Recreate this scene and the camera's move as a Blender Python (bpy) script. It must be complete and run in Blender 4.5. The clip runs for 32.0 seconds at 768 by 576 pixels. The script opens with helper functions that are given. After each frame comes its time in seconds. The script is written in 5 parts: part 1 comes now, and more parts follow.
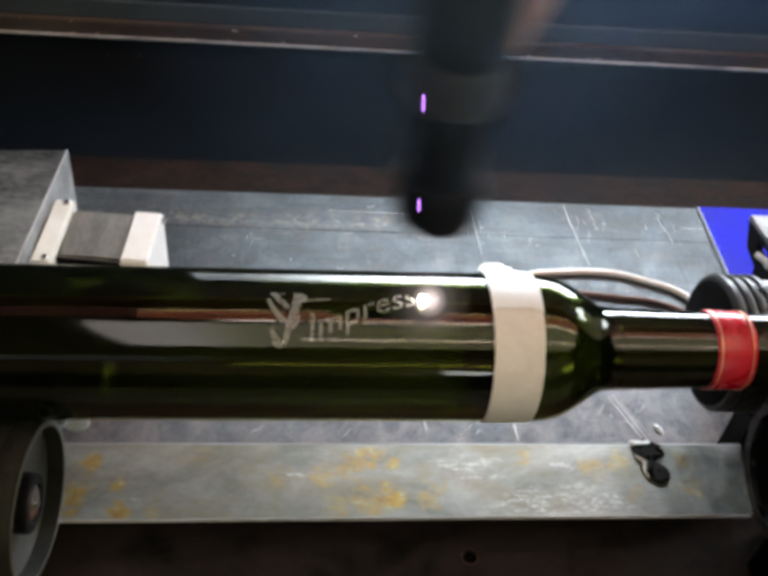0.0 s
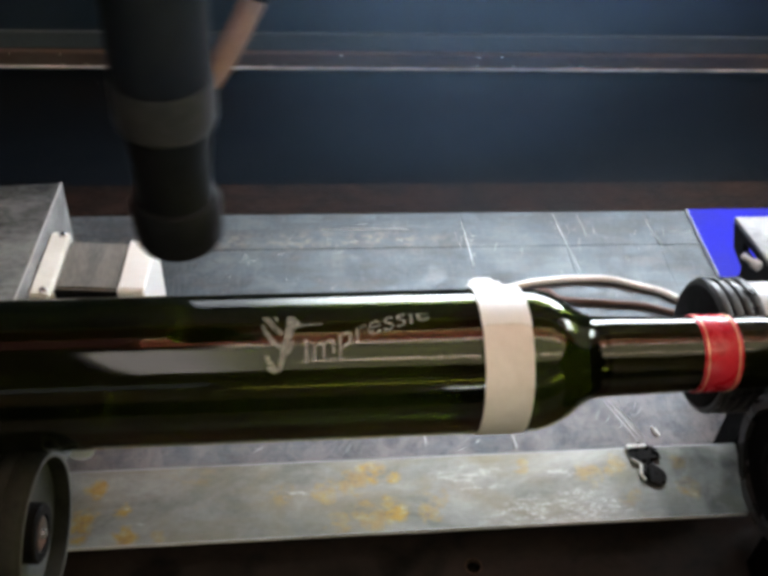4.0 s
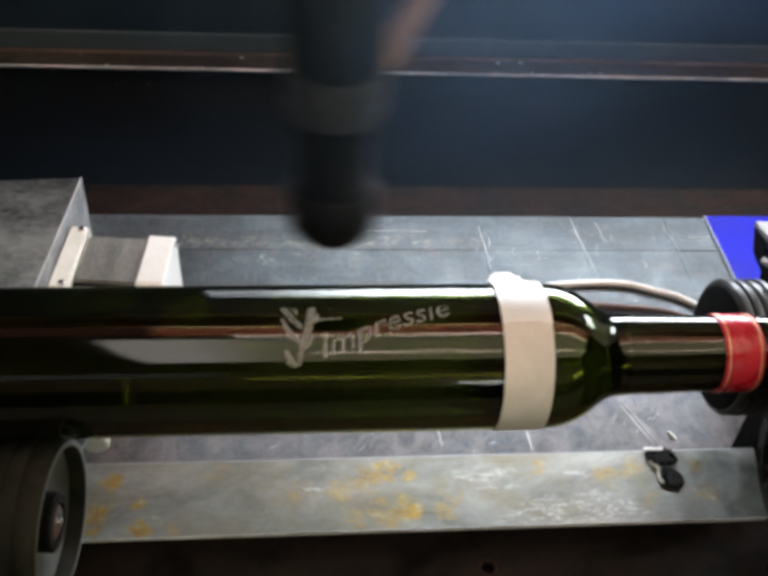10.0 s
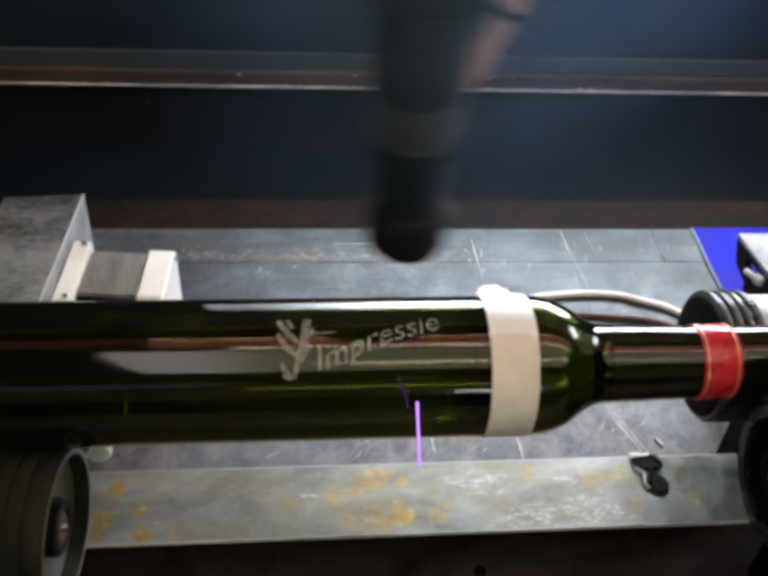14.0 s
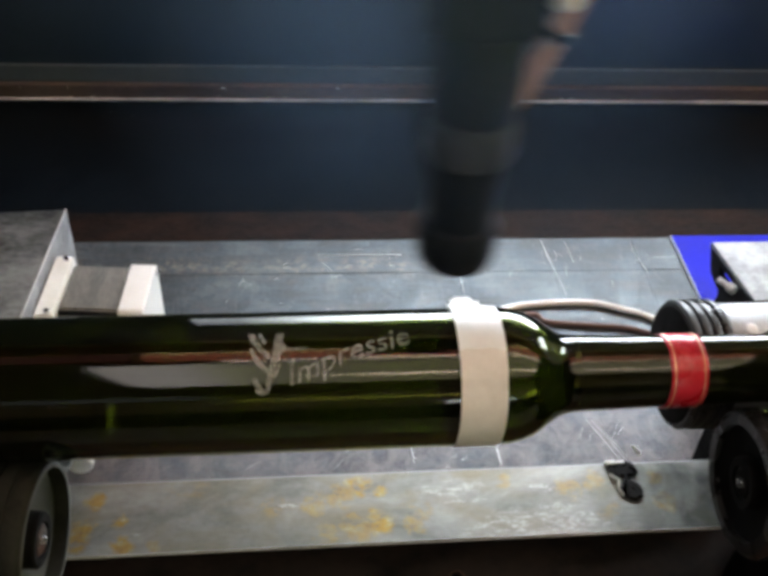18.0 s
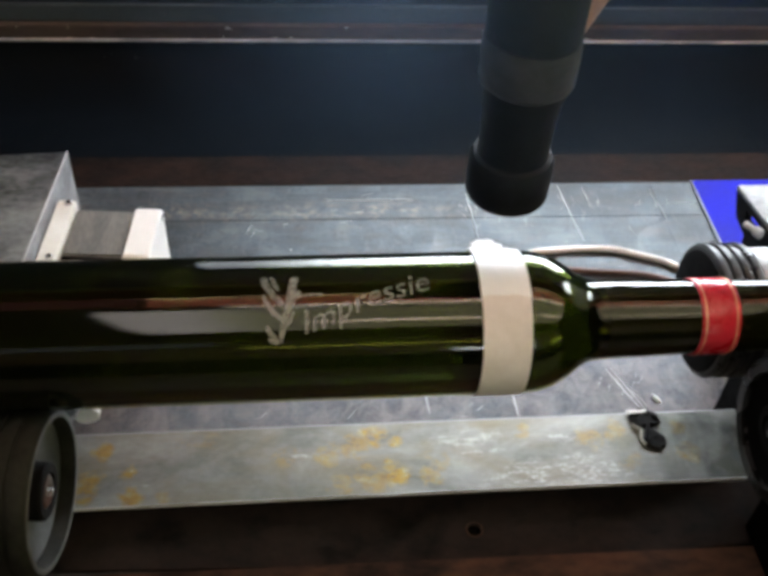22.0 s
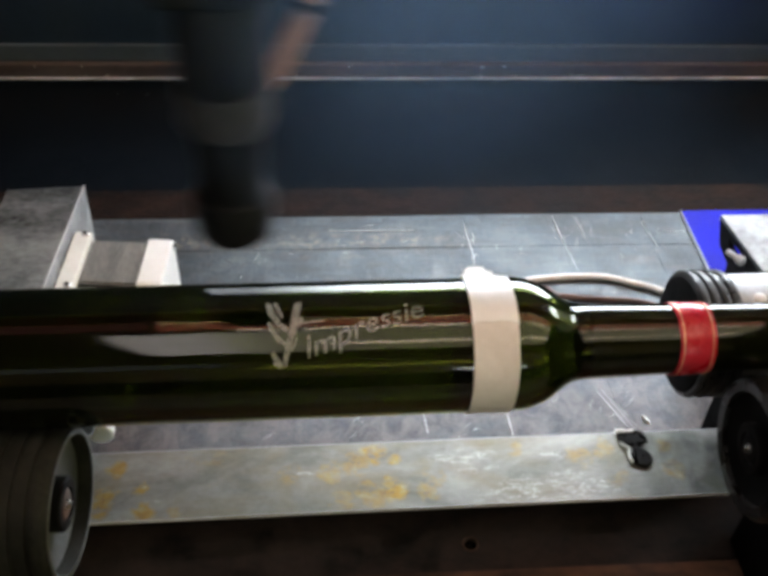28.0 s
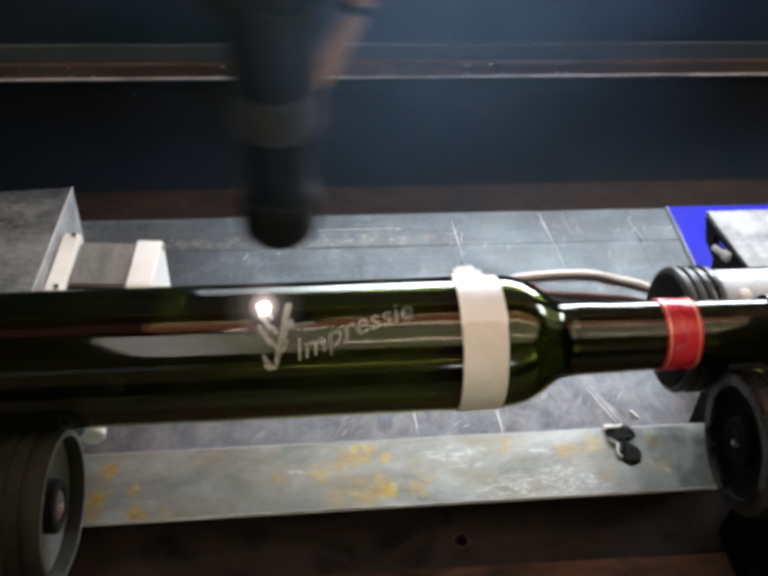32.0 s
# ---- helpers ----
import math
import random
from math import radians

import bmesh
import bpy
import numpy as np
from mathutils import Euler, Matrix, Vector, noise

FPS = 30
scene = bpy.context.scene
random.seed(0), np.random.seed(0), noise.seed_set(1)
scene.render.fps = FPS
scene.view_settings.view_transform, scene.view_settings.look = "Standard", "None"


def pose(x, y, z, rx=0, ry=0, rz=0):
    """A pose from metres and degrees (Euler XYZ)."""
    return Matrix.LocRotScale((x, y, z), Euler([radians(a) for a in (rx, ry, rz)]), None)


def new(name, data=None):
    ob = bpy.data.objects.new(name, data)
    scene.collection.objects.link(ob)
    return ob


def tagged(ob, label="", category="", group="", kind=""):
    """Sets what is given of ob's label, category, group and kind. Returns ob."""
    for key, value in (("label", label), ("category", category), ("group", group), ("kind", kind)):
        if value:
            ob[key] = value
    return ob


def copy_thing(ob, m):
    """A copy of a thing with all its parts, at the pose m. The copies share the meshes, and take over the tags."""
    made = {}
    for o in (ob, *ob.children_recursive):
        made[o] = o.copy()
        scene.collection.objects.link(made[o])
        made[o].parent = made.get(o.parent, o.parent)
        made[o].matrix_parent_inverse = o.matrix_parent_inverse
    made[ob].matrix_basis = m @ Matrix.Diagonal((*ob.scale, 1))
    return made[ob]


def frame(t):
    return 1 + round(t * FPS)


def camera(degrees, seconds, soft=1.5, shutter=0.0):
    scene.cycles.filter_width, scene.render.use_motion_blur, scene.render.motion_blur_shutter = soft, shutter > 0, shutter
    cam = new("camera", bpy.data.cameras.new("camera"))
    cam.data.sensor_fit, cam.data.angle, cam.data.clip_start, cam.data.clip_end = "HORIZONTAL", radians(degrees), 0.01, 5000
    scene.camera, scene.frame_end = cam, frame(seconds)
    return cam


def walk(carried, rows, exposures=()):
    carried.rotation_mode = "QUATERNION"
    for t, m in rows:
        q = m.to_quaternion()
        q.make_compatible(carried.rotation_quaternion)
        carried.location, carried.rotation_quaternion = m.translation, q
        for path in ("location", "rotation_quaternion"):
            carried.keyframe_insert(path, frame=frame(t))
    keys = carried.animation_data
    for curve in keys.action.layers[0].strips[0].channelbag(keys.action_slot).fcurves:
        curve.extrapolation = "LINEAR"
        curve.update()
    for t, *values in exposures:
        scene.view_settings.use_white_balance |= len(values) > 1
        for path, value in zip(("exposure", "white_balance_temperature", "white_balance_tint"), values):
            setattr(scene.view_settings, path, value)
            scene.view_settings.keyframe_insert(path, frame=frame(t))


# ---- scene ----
cam = camera(43.39, 32.0, soft=4.2, shutter=0.6)
# seconds, eye, yaw to the left, pitch, roll
PATH = [
    (0, -0.0951, -0.3031, 0.5014, -8.306, -44.003, 7.266),
    (0.5, -0.0900, -0.3001, 0.5024, -8.711, -44.020, 5.181),
    (1, -0.0929, -0.3032, 0.5031, -8.693, -44.196, 4.656),
    (1.5, -0.0892, -0.3035, 0.5090, -8.679, -44.163, 4.365),
    (2, -0.0919, -0.3081, 0.5106, -8.333, -44.106, 4.484),
    (2.5, -0.0926, -0.3086, 0.5142, -8.084, -44.036, 4.446),
    (3, -0.0919, -0.3106, 0.5130, -8.207, -43.641, 4.605),
    (3.5, -0.0908, -0.3105, 0.5160, -8.060, -43.573, 4.305),
    (5.5, -0.0929, -0.2921, 0.4925, -8.341, -42.678, 6.123),
    (6, -0.0879, -0.2969, 0.4967, -8.237, -42.460, 5.920),
    (6.5, -0.0876, -0.2987, 0.4983, -7.773, -42.359, 5.511),
    (7, -0.0902, -0.3074, 0.4958, -7.609, -43.079, 5.501),
    (7.5, -0.0924, -0.3095, 0.4971, -7.208, -43.477, 4.859),
    (8, -0.0915, -0.3113, 0.4982, -7.404, -43.407, 5.202),
    (8.5, -0.0914, -0.3130, 0.5009, -7.336, -43.311, 4.996),
    (9, -0.0954, -0.3151, 0.5054, -7.333, -43.173, 5.150),
    (9.5, -0.0963, -0.3157, 0.5026, -7.098, -42.709, 5.045),
    (10, -0.0951, -0.3130, 0.5041, -7.111, -42.689, 4.774),
    (10.5, -0.0940, -0.3142, 0.5060, -7.153, -42.694, 4.784),
    (11, -0.0963, -0.3148, 0.5075, -7.088, -42.504, 4.891),
    (11.5, -0.0968, -0.3175, 0.5099, -7.009, -42.379, 4.987),
    (12, -0.0969, -0.3196, 0.5111, -7.132, -42.291, 4.748),
    (12.5, -0.0933, -0.3187, 0.5112, -7.085, -42.236, 4.493),
    (13, -0.0931, -0.3179, 0.5140, -7.105, -42.272, 4.492),
    (13.5, -0.0932, -0.3211, 0.5158, -7.122, -42.253, 4.413),
    (14, -0.0936, -0.3259, 0.5183, -7.158, -42.124, 4.545),
    (14.5, -0.0937, -0.3258, 0.5197, -7.121, -41.963, 4.536),
    (15, -0.0906, -0.3259, 0.5201, -7.273, -41.947, 4.393),
    (15.5, -0.0870, -0.3268, 0.5206, -7.239, -41.796, 4.407),
    (17.5, -0.0831, -0.3315, 0.5265, -7.229, -41.738, 4.159),
    (18, -0.0816, -0.3312, 0.5276, -7.310, -41.737, 4.125),
    (18.5, -0.0850, -0.3317, 0.5279, -7.253, -41.649, 4.141),
    (19, -0.0873, -0.3302, 0.5286, -6.926, -41.608, 4.066),
    (19.5, -0.0858, -0.3290, 0.5275, -6.991, -41.680, 3.993),
    (20, -0.0828, -0.3306, 0.5312, -6.828, -41.757, 3.773),
    (20.5, -0.0823, -0.3337, 0.5286, -6.733, -41.681, 3.892),
    (21, -0.0844, -0.3326, 0.5170, -6.785, -43.692, 4.192),
    (21.5, -0.0879, -0.3234, 0.5097, -6.949, -44.226, 4.385),
    (22, -0.0866, -0.3179, 0.5090, -7.331, -44.559, 4.066),
    (22.5, -0.0803, -0.3183, 0.5135, -7.536, -44.245, 3.918),
    (23, -0.0813, -0.3217, 0.5136, -7.841, -43.924, 4.133),
    (23.5, -0.0810, -0.3270, 0.5169, -7.461, -43.715, 4.023),
    (24, -0.0826, -0.3277, 0.5183, -7.478, -43.611, 3.830),
    (24.5, -0.0806, -0.3298, 0.5200, -7.267, -43.452, 3.499),
    (25, -0.0818, -0.3276, 0.5198, -7.219, -43.423, 3.321),
    (25.5, -0.0835, -0.3310, 0.5198, -7.236, -43.528, 3.401),
    (27.5, -0.0837, -0.3370, 0.5275, -6.843, -42.931, 3.189),
    (28, -0.0847, -0.3432, 0.5297, -6.587, -42.792, 3.395),
    (28.5, -0.0855, -0.3452, 0.5263, -7.129, -42.947, 3.530),
    (29, -0.0837, -0.3421, 0.5263, -7.434, -43.034, 3.486),
    (29.5, -0.0837, -0.3414, 0.5276, -7.485, -43.119, 3.529),
    (30, -0.0830, -0.3403, 0.5286, -7.375, -43.133, 3.371),
    (30.5, -0.0805, -0.3395, 0.5274, -7.685, -43.084, 3.292),
    (31, -0.0789, -0.3401, 0.5303, -7.873, -43.181, 3.377),
    (31.5, -0.0814, -0.3439, 0.5298, -7.775, -43.056, 3.532),
    (32, -0.0855, -0.3446, 0.5327, -7.547, -42.931, 3.497),
]
walk(cam, [(t, pose(x, y, z, 90 + pitch, 0, yaw) @ pose(0, 0, 0, 0, 0, roll)) for t, x, y, z, yaw, pitch, roll in PATH])

# ---- light ----
world = bpy.data.worlds.new("room_light")
world.use_nodes = True
world.node_tree.nodes["Background"].inputs[0].default_value = (0.55, 0.6, 0.7, 1)
world.node_tree.nodes["Background"].inputs[1].default_value = 0.10
scene.world = world
scene.view_settings.exposure = 0.45
SKY_POWER = 15.0       # brightness of the sky outside the rear window
HAZE_SHARE = 0.084          # share of the light scattered by a veil that imitates lens haze
FILL_POWER = 2.3       # glow of an unseen ceiling panel added for reflections and fill

# ---- numbers of the plan, in metres ----
AXIS_Z, BODY_R, NECK_R = 0.1682, 0.0350, 0.0187   # bottle
SKEW = 0.556                                      # degrees by which the roller rig is turned on the bed
BAR_Z = 0.0485
BED_BACK = 0.3193
TURN_RATE = 0.45                                  # degrees a second of the bottle
WHEEL_R, WHEEL_RR = 0.0410, 0.0395


# ---- materials ----
def tree(name, rough=0.5, metal=0.0, base=(0.5, 0.5, 0.5)):
    m = bpy.data.materials.new(name)
    m.use_nodes = True
    b = m.node_tree.nodes["Principled BSDF"]
    b.inputs["Base Color"].default_value = (*base, 1)
    b.inputs["Roughness"].default_value = rough
    b.inputs["Metallic"].default_value = metal
    return m, m.node_tree, b


def add(nt, kind, **values):
    n = nt.nodes.new(kind)
    for key, v in values.items():
        n.inputs[key].default_value = v
    return n


def coords(nt, scale=(1, 1, 1)):
    c = nt.nodes.new("ShaderNodeTexCoord")
    mp = add(nt, "ShaderNodeMapping", Scale=scale)
    nt.links.new(c.outputs["Object"], mp.inputs["Vector"])
    return mp.outputs["Vector"]


def noisy(nt, scale, detail=6.0, rough=0.6, stretch=(1, 1, 1), distortion=0.0):
    n = add(nt, "ShaderNodeTexNoise", Scale=scale, Detail=detail, Roughness=rough, Distortion=distortion)
    nt.links.new(coords(nt, stretch), n.inputs["Vector"])
    return n.outputs["Fac"]


def ramp(nt, fac, *stops):
    r = nt.nodes.new("ShaderNodeValToRGB")
    while len(r.color_ramp.elements) < len(stops):
        r.color_ramp.elements.new(0.5)
    for e, (p, c) in zip(r.color_ramp.elements, stops):
        e.position = p
        e.color = (*c, 1) if len(c) == 3 else c
    nt.links.new(fac, r.inputs["Fac"])
    return r.outputs["Color"]


def blend(nt, fac, a, b, mode="MIX"):
    n = nt.nodes.new("ShaderNodeMix")
    n.data_type, n.blend_type = "RGBA", mode
    for socket, v in ((n.inputs[0], fac), (n.inputs[6], a), (n.inputs[7], b)):
        if isinstance(v, (int, float)):
            socket.default_value = v
        elif isinstance(v, tuple):
            socket.default_value = (*v, 1)
        else:
            nt.links.new(v, socket)
    return n.outputs[2]


def bumped(nt, b, height, strength=0.3, distance=0.0005):
    n = add(nt, "ShaderNodeBump", Strength=strength, Distance=distance)
    nt.links.new(height, n.inputs["Height"])
    nt.links.new(n.outputs["Normal"], b.inputs["Normal"])


def worn(name, dark, light, scale=30, rough=(0.35, 0.6), metal=0.0, stretch=(1, 1, 1), grain=300, bump=0.2):
    """A surface of two tones with fine grain."""
    m, nt, b = tree(name, metal=metal)
    big, fine = noisy(nt, scale, stretch=stretch, distortion=0.4), noisy(nt, grain, 3, stretch=stretch)
    tone = ramp(nt, big, (0.40, dark), (0.60, light))
    tone = blend(nt, 0.35, tone, ramp(nt, fine, (0.36, dark), (0.64, light)))
    nt.links.new(tone, b.inputs["Base Color"])
    nt.links.new(ramp(nt, big, (0.4, (rough[0],) * 3), (0.6, (rough[1],) * 3)), b.inputs["Roughness"])
    bumped(nt, b, fine, bump)
    return m


def glowing(name, colour, strength):
    m = bpy.data.materials.new(name)
    m.use_nodes = True
    nt = m.node_tree
    nt.nodes.clear()
    e, o = add(nt, "ShaderNodeEmission", Color=(*colour, 1), Strength=strength), nt.nodes.new("ShaderNodeOutputMaterial")
    nt.links.new(e.outputs[0], o.inputs["Surface"])
    return m


def glass_material(name, colour):
    m, nt, b = tree(name, rough=0.06, base=colour)
    b.inputs["Transmission Weight"].default_value = 0.988   # the rest scatters, to lift the dark glass as flare does
    b.inputs["IOR"].default_value = 1.5
    wave = noisy(nt, 26, 2, 0.5, (0.4, 1, 1))
    bumped(nt, b, blend(nt, 0.12, wave, noisy(nt, 85, 2, 0.5, (0.6, 1, 1))), 0.13, 0.001)
    return m


def bed_material():
    m, nt, b = tree("stained_steel_plate", metal=0.4)
    cloud = noisy(nt, 13, 9, 0.7, (1.1, 0.9, 1), 0.8)
    wear = noisy(nt, 70, 7, 0.75, (0.9, 0.9, 1), 0.9)
    brush = noisy(nt, 150, 4, 0.7, (0.15, 2.2, 1), 0.3)
    cross = noisy(nt, 120, 5, 0.75, (2.4, 0.22, 1), 0.4)
    fine = noisy(nt, 520, 3, 0.7)
    tone = ramp(nt, cloud, (0.38, (0.026, 0.037, 0.046)), (0.47, (0.046, 0.066, 0.082)), (0.54, (0.066, 0.093, 0.113)), (0.63, (0.094, 0.120, 0.132)))
    tone = blend(nt, ramp(nt, brush, (0.50, (0, 0, 0)), (0.66, (0.12,) * 3)), tone, (0.20, 0.21, 0.22))
    tone = blend(nt, ramp(nt, cross, (0.54, (0, 0, 0)), (0.68, (0.25,) * 3)), tone, (0.24, 0.25, 0.255))
    tone = blend(nt, ramp(nt, cross, (0.34, (0.35,) * 3), (0.44, (0, 0, 0))), tone, (0.028, 0.030, 0.034))
    tone = blend(nt, ramp(nt, wear, (0.54, (0, 0, 0)), (0.64, (0.42,) * 3)), tone, (0.17, 0.185, 0.19))
    tone = blend(nt, ramp(nt, wear, (0.36, (0.8,) * 3), (0.45, (0, 0, 0))), tone, (0.030, 0.032, 0.036))
    fleck = noisy(nt, 150, 5, 0.7, (1.3, 0.55, 1), 0.2)
    tone = blend(nt, ramp(nt, fleck, (0.60, (0, 0, 0)), (0.70, (0.45,) * 3)), tone, (0.25, 0.265, 0.265))
    tone = blend(nt, ramp(nt, fleck, (0.31, (0.7,) * 3), (0.37, (0, 0, 0))), tone, (0.025, 0.027, 0.030))
    streak = noisy(nt, 60, 6, 0.7, (0.22, 1.5, 1), 0.5)
    tone = blend(nt, ramp(nt, streak, (0.50, (0, 0, 0)), (0.60, (0.62,) * 3)), tone, (0.040, 0.046, 0.046))
    tone = blend(nt, ramp(nt, streak, (0.33, (0.5,) * 3), (0.42, (0, 0, 0))), tone, (0.165, 0.185, 0.18))
    rust = noisy(nt, 24, 9, 0.8, (1, 2.4, 1), 0.4)
    tone = blend(nt, ramp(nt, rust, (0.51, (0, 0, 0)), (0.62, (0.42,) * 3)), tone, (0.105, 0.092, 0.086))
    # a band of tan specks along the rear joint
    split = nt.nodes.new("ShaderNodeSeparateXYZ")
    nt.links.new(coords(nt), split.inputs[0])
    across = add(nt, "ShaderNodeMapRange")
    across.interpolation_type = "SMOOTHSTEP"
    nt.links.new(split.outputs["Y"], across.inputs[0])
    across.inputs[1].default_value, across.inputs[2].default_value = 0.268, 0.284
    along = add(nt, "ShaderNodeMapRange")
    along.interpolation_type = "SMOOTHSTEP"
    nt.links.new(split.outputs["X"], along.inputs[0])
    along.inputs[1].default_value, along.inputs[2].default_value = 0.09, -0.02
    back = add(nt, "ShaderNodeMapRange")
    nt.links.new(split.outputs["Y"], back.inputs[0])
    back.inputs[1].default_value, back.inputs[2].default_value = 0.300, 0.288
    specks = noisy(nt, 170, 6, 0.75, (0.7, 1.2, 1), 0.5)
    clump = ramp(nt, noisy(nt, 32, 3, 0.6), (0.42, (0.1,) * 3), (0.56, (1, 1, 1)))
    mask = blend(nt, 1.0, blend(nt, 1.0, across.outputs[0], along.outputs[0], "MULTIPLY"), blend(nt, 1.0, back.outputs[0], blend(nt, 1.0, clump, ramp(nt, specks, (0.47, (0, 0, 0)), (0.60, (0.8,) * 3)), "MULTIPLY"), "MULTIPLY"), "MULTIPLY")
    tone = blend(nt, mask, tone, (0.30, 0.245, 0.185))
    # paler, pinkish mottle towards the front imitates the warm room light
    near = add(nt, "ShaderNodeMapRange")
    near.interpolation_type = "SMOOTHSTEP"
    nt.links.new(split.outputs["Y"], near.inputs[0])
    near.inputs[1].default_value, near.inputs[2].default_value = 0.20, 0.10
    lit_mottle = noisy(nt, 60, 8, 0.75, (1, 0.8, 1), 0.6)
    tone = blend(nt, blend(nt, 1.0, near.outputs[0], ramp(nt, lit_mottle, (0.40, (0.1,) * 3), (0.60, (0.75,) * 3)), "MULTIPLY"), tone, (0.26, 0.228, 0.228))
    tone = blend(nt, 0.24, tone, ramp(nt, fine, (0.36, (0.022, 0.026, 0.030)), (0.64, (0.165, 0.18, 0.185))))
    nt.links.new(tone, b.inputs["Base Color"])
    nt.links.new(ramp(nt, wear, (0.4, (0.36,) * 3), (0.6, (0.58,) * 3)), b.inputs["Roughness"])
    bumped(nt, b, blend(nt, 0.5, wear, fine), 0.35, 0.0007)
    return m


def patches(nt, spots, stretch, ragged, edge):
    """A mask of soft round patches (x, y, radius, weight) with a ragged outline."""
    where = coords(nt, stretch)
    warp = nt.nodes.new("ShaderNodeVectorMath")
    warp.operation = "MULTIPLY_ADD"
    cloud = add(nt, "ShaderNodeTexNoise", Scale=ragged, Detail=6.0, Roughness=0.65)
    nt.links.new(coords(nt), cloud.inputs["Vector"])
    nt.links.new(cloud.outputs["Color"], warp.inputs[0])
    warp.inputs[1].default_value = (edge, edge, 0)
    nt.links.new(where, warp.inputs[2])
    total = None
    for x, y, radius, weight in spots:
        d = nt.nodes.new("ShaderNodeVectorMath")
        d.operation = "DISTANCE"
        nt.links.new(warp.outputs[0], d.inputs[0])
        d.inputs[1].default_value = (x * stretch[0] + edge / 2, y * stretch[1] + edge / 2, 0)
        near = add(nt, "ShaderNodeMapRange")
        near.interpolation_type = "SMOOTHSTEP"
        near.inputs[1].default_value, near.inputs[2].default_value, near.inputs[4].default_value = radius * 1.0, radius * 0.4, weight
        nt.links.new(d.outputs["Value"], near.inputs[0])
        if total is None:
            total = near.outputs[0]
            continue
        most = nt.nodes.new("ShaderNodeMath")
        most.operation = "MAXIMUM"
        nt.links.new(total, most.inputs[0])
        nt.links.new(near.outputs[0], most.inputs[1])
        total = most.outputs[0]
    return total


def bar_material():
    """Dull aluminium with yellow-brown stains, rubbed white scuffs and painted shade at the right end."""
    m, nt, b = tree("stained_aluminium", metal=0.92)
    cloud, fine = noisy(nt, 16, 8, 0.6, (0.6, 1.2, 1), 0.8), noisy(nt, 420, 4, 0.7, (0.5, 1, 1))
    tone = ramp(nt, cloud, (0.36, (0.20, 0.206, 0.182)), (0.50, (0.33, 0.334, 0.302)), (0.64, (0.50, 0.50, 0.468)))
    tone = blend(nt, 0.20, tone, ramp(nt, fine, (0.36, (0.12, 0.125, 0.12)), (0.64, (0.40, 0.40, 0.39))))
    veil = noisy(nt, 28, 6, 0.65, (0.6, 1, 1), 0.6)
    tone = blend(nt, ramp(nt, veil, (0.44, (0, 0, 0)), (0.64, (0.5,) * 3)), tone, (0.27, 0.225, 0.13))
    stains = patches(nt, ((-0.1975, 0.0197, 0.0070, 1.0), (-0.1834, 0.0049, 0.0062, 1.0), (-0.2014, 0.0011, 0.0103, 0.7), (-0.2045, -0.0097, 0.0090, 0.8), (-0.1786, -0.0109, 0.0091, 0.9), (-0.1600, -0.0120, 0.0070, 0.4),
                          (-0.1419, 0.0195, 0.0259, 0.2), (-0.0952, 0.0107, 0.0116, 0.35), (-0.0692, 0.0117, 0.0124, 0.6), (-0.0544, 0.0149, 0.0129, 0.5), (-0.0405, 0.0224, 0.0129, 0.7), (-0.0490, -0.0026, 0.0091, 0.6),
                          (-0.0639, -0.0095, 0.0109, 0.5), (-0.0431, -0.0085, 0.0103, 0.45), (-0.0299, 0.0178, 0.0071, 1.0), (-0.0339, 0.0015, 0.0089, 0.6), (-0.0300, -0.0070, 0.0097, 0.85), (-0.0062, 0.0043, 0.0114, 0.35),
                          (-0.0125, -0.0068, 0.0102, 0.5), (0.0469, 0.0207, 0.0092, 0.45)), (1, 1, 0), 60, 0.016)
    more = patches(nt, ((0.0852, 0.0142, 0.0122, 0.42), (0.1020, 0.0196, 0.0102, 0.35), (0.1401, 0.0201, 0.0086, 0.6), (0.1420, 0.0020, 0.0107, 0.7), (0.1077, -0.0024, 0.0122, 0.3)), (1, 1, 0), 70, 0.014)
    ragged = ramp(nt, noisy(nt, 130, 7, 0.7, (0.8, 1, 1), 0.2), (0.40, (0.05,) * 3), (0.60, (1, 1, 1)))
    hue = ramp(nt, noisy(nt, 210, 4, 0.7, (0.8, 1, 1), 0.3), (0.36, (0.36, 0.21, 0.05)), (0.48, (0.52, 0.33, 0.065)), (0.58, (0.46, 0.37, 0.14)), (0.66, (0.62, 0.54, 0.36)))
    for mask in (stains, more):
        crisp = ramp(nt, blend(nt, 1.0, mask, ragged, "MULTIPLY"), (0.10, (0, 0, 0)), (0.24, (0.34,) * 3), (0.46, (0.50,) * 3), (0.62, (0.85,) * 3))
        tone = blend(nt, crisp, tone, hue)
    # dark right end: the wheel's shade, put into the colour
    end_shade = patches(nt, ((0.1340, 0.0180, 0.0220, 0.72), (0.1520, 0.0120, 0.0300, 0.90), (0.1620, -0.0040, 0.0320, 0.90), (0.1380, -0.0080, 0.0300, 0.70), (0.1760, 0.0080, 0.0260, 0.92), (0.1150, -0.0020, 0.0220, 0.38)), (1, 1, 0), 45, 0.020)
    shade_blotch = ramp(nt, noisy(nt, 70, 6, 0.65, (1, 0.7, 1), 0.5), (0.34, (0.72,) * 3), (0.62, (0.98,) * 3))
    tone = blend(nt, blend(nt, 1.0, end_shade, shade_blotch, "MULTIPLY"), tone, ramp(nt, noisy(nt, 40, 4, 0.6), (0.42, (0.040, 0.043, 0.030)), (0.60, (0.050, 0.060, 0.061))))
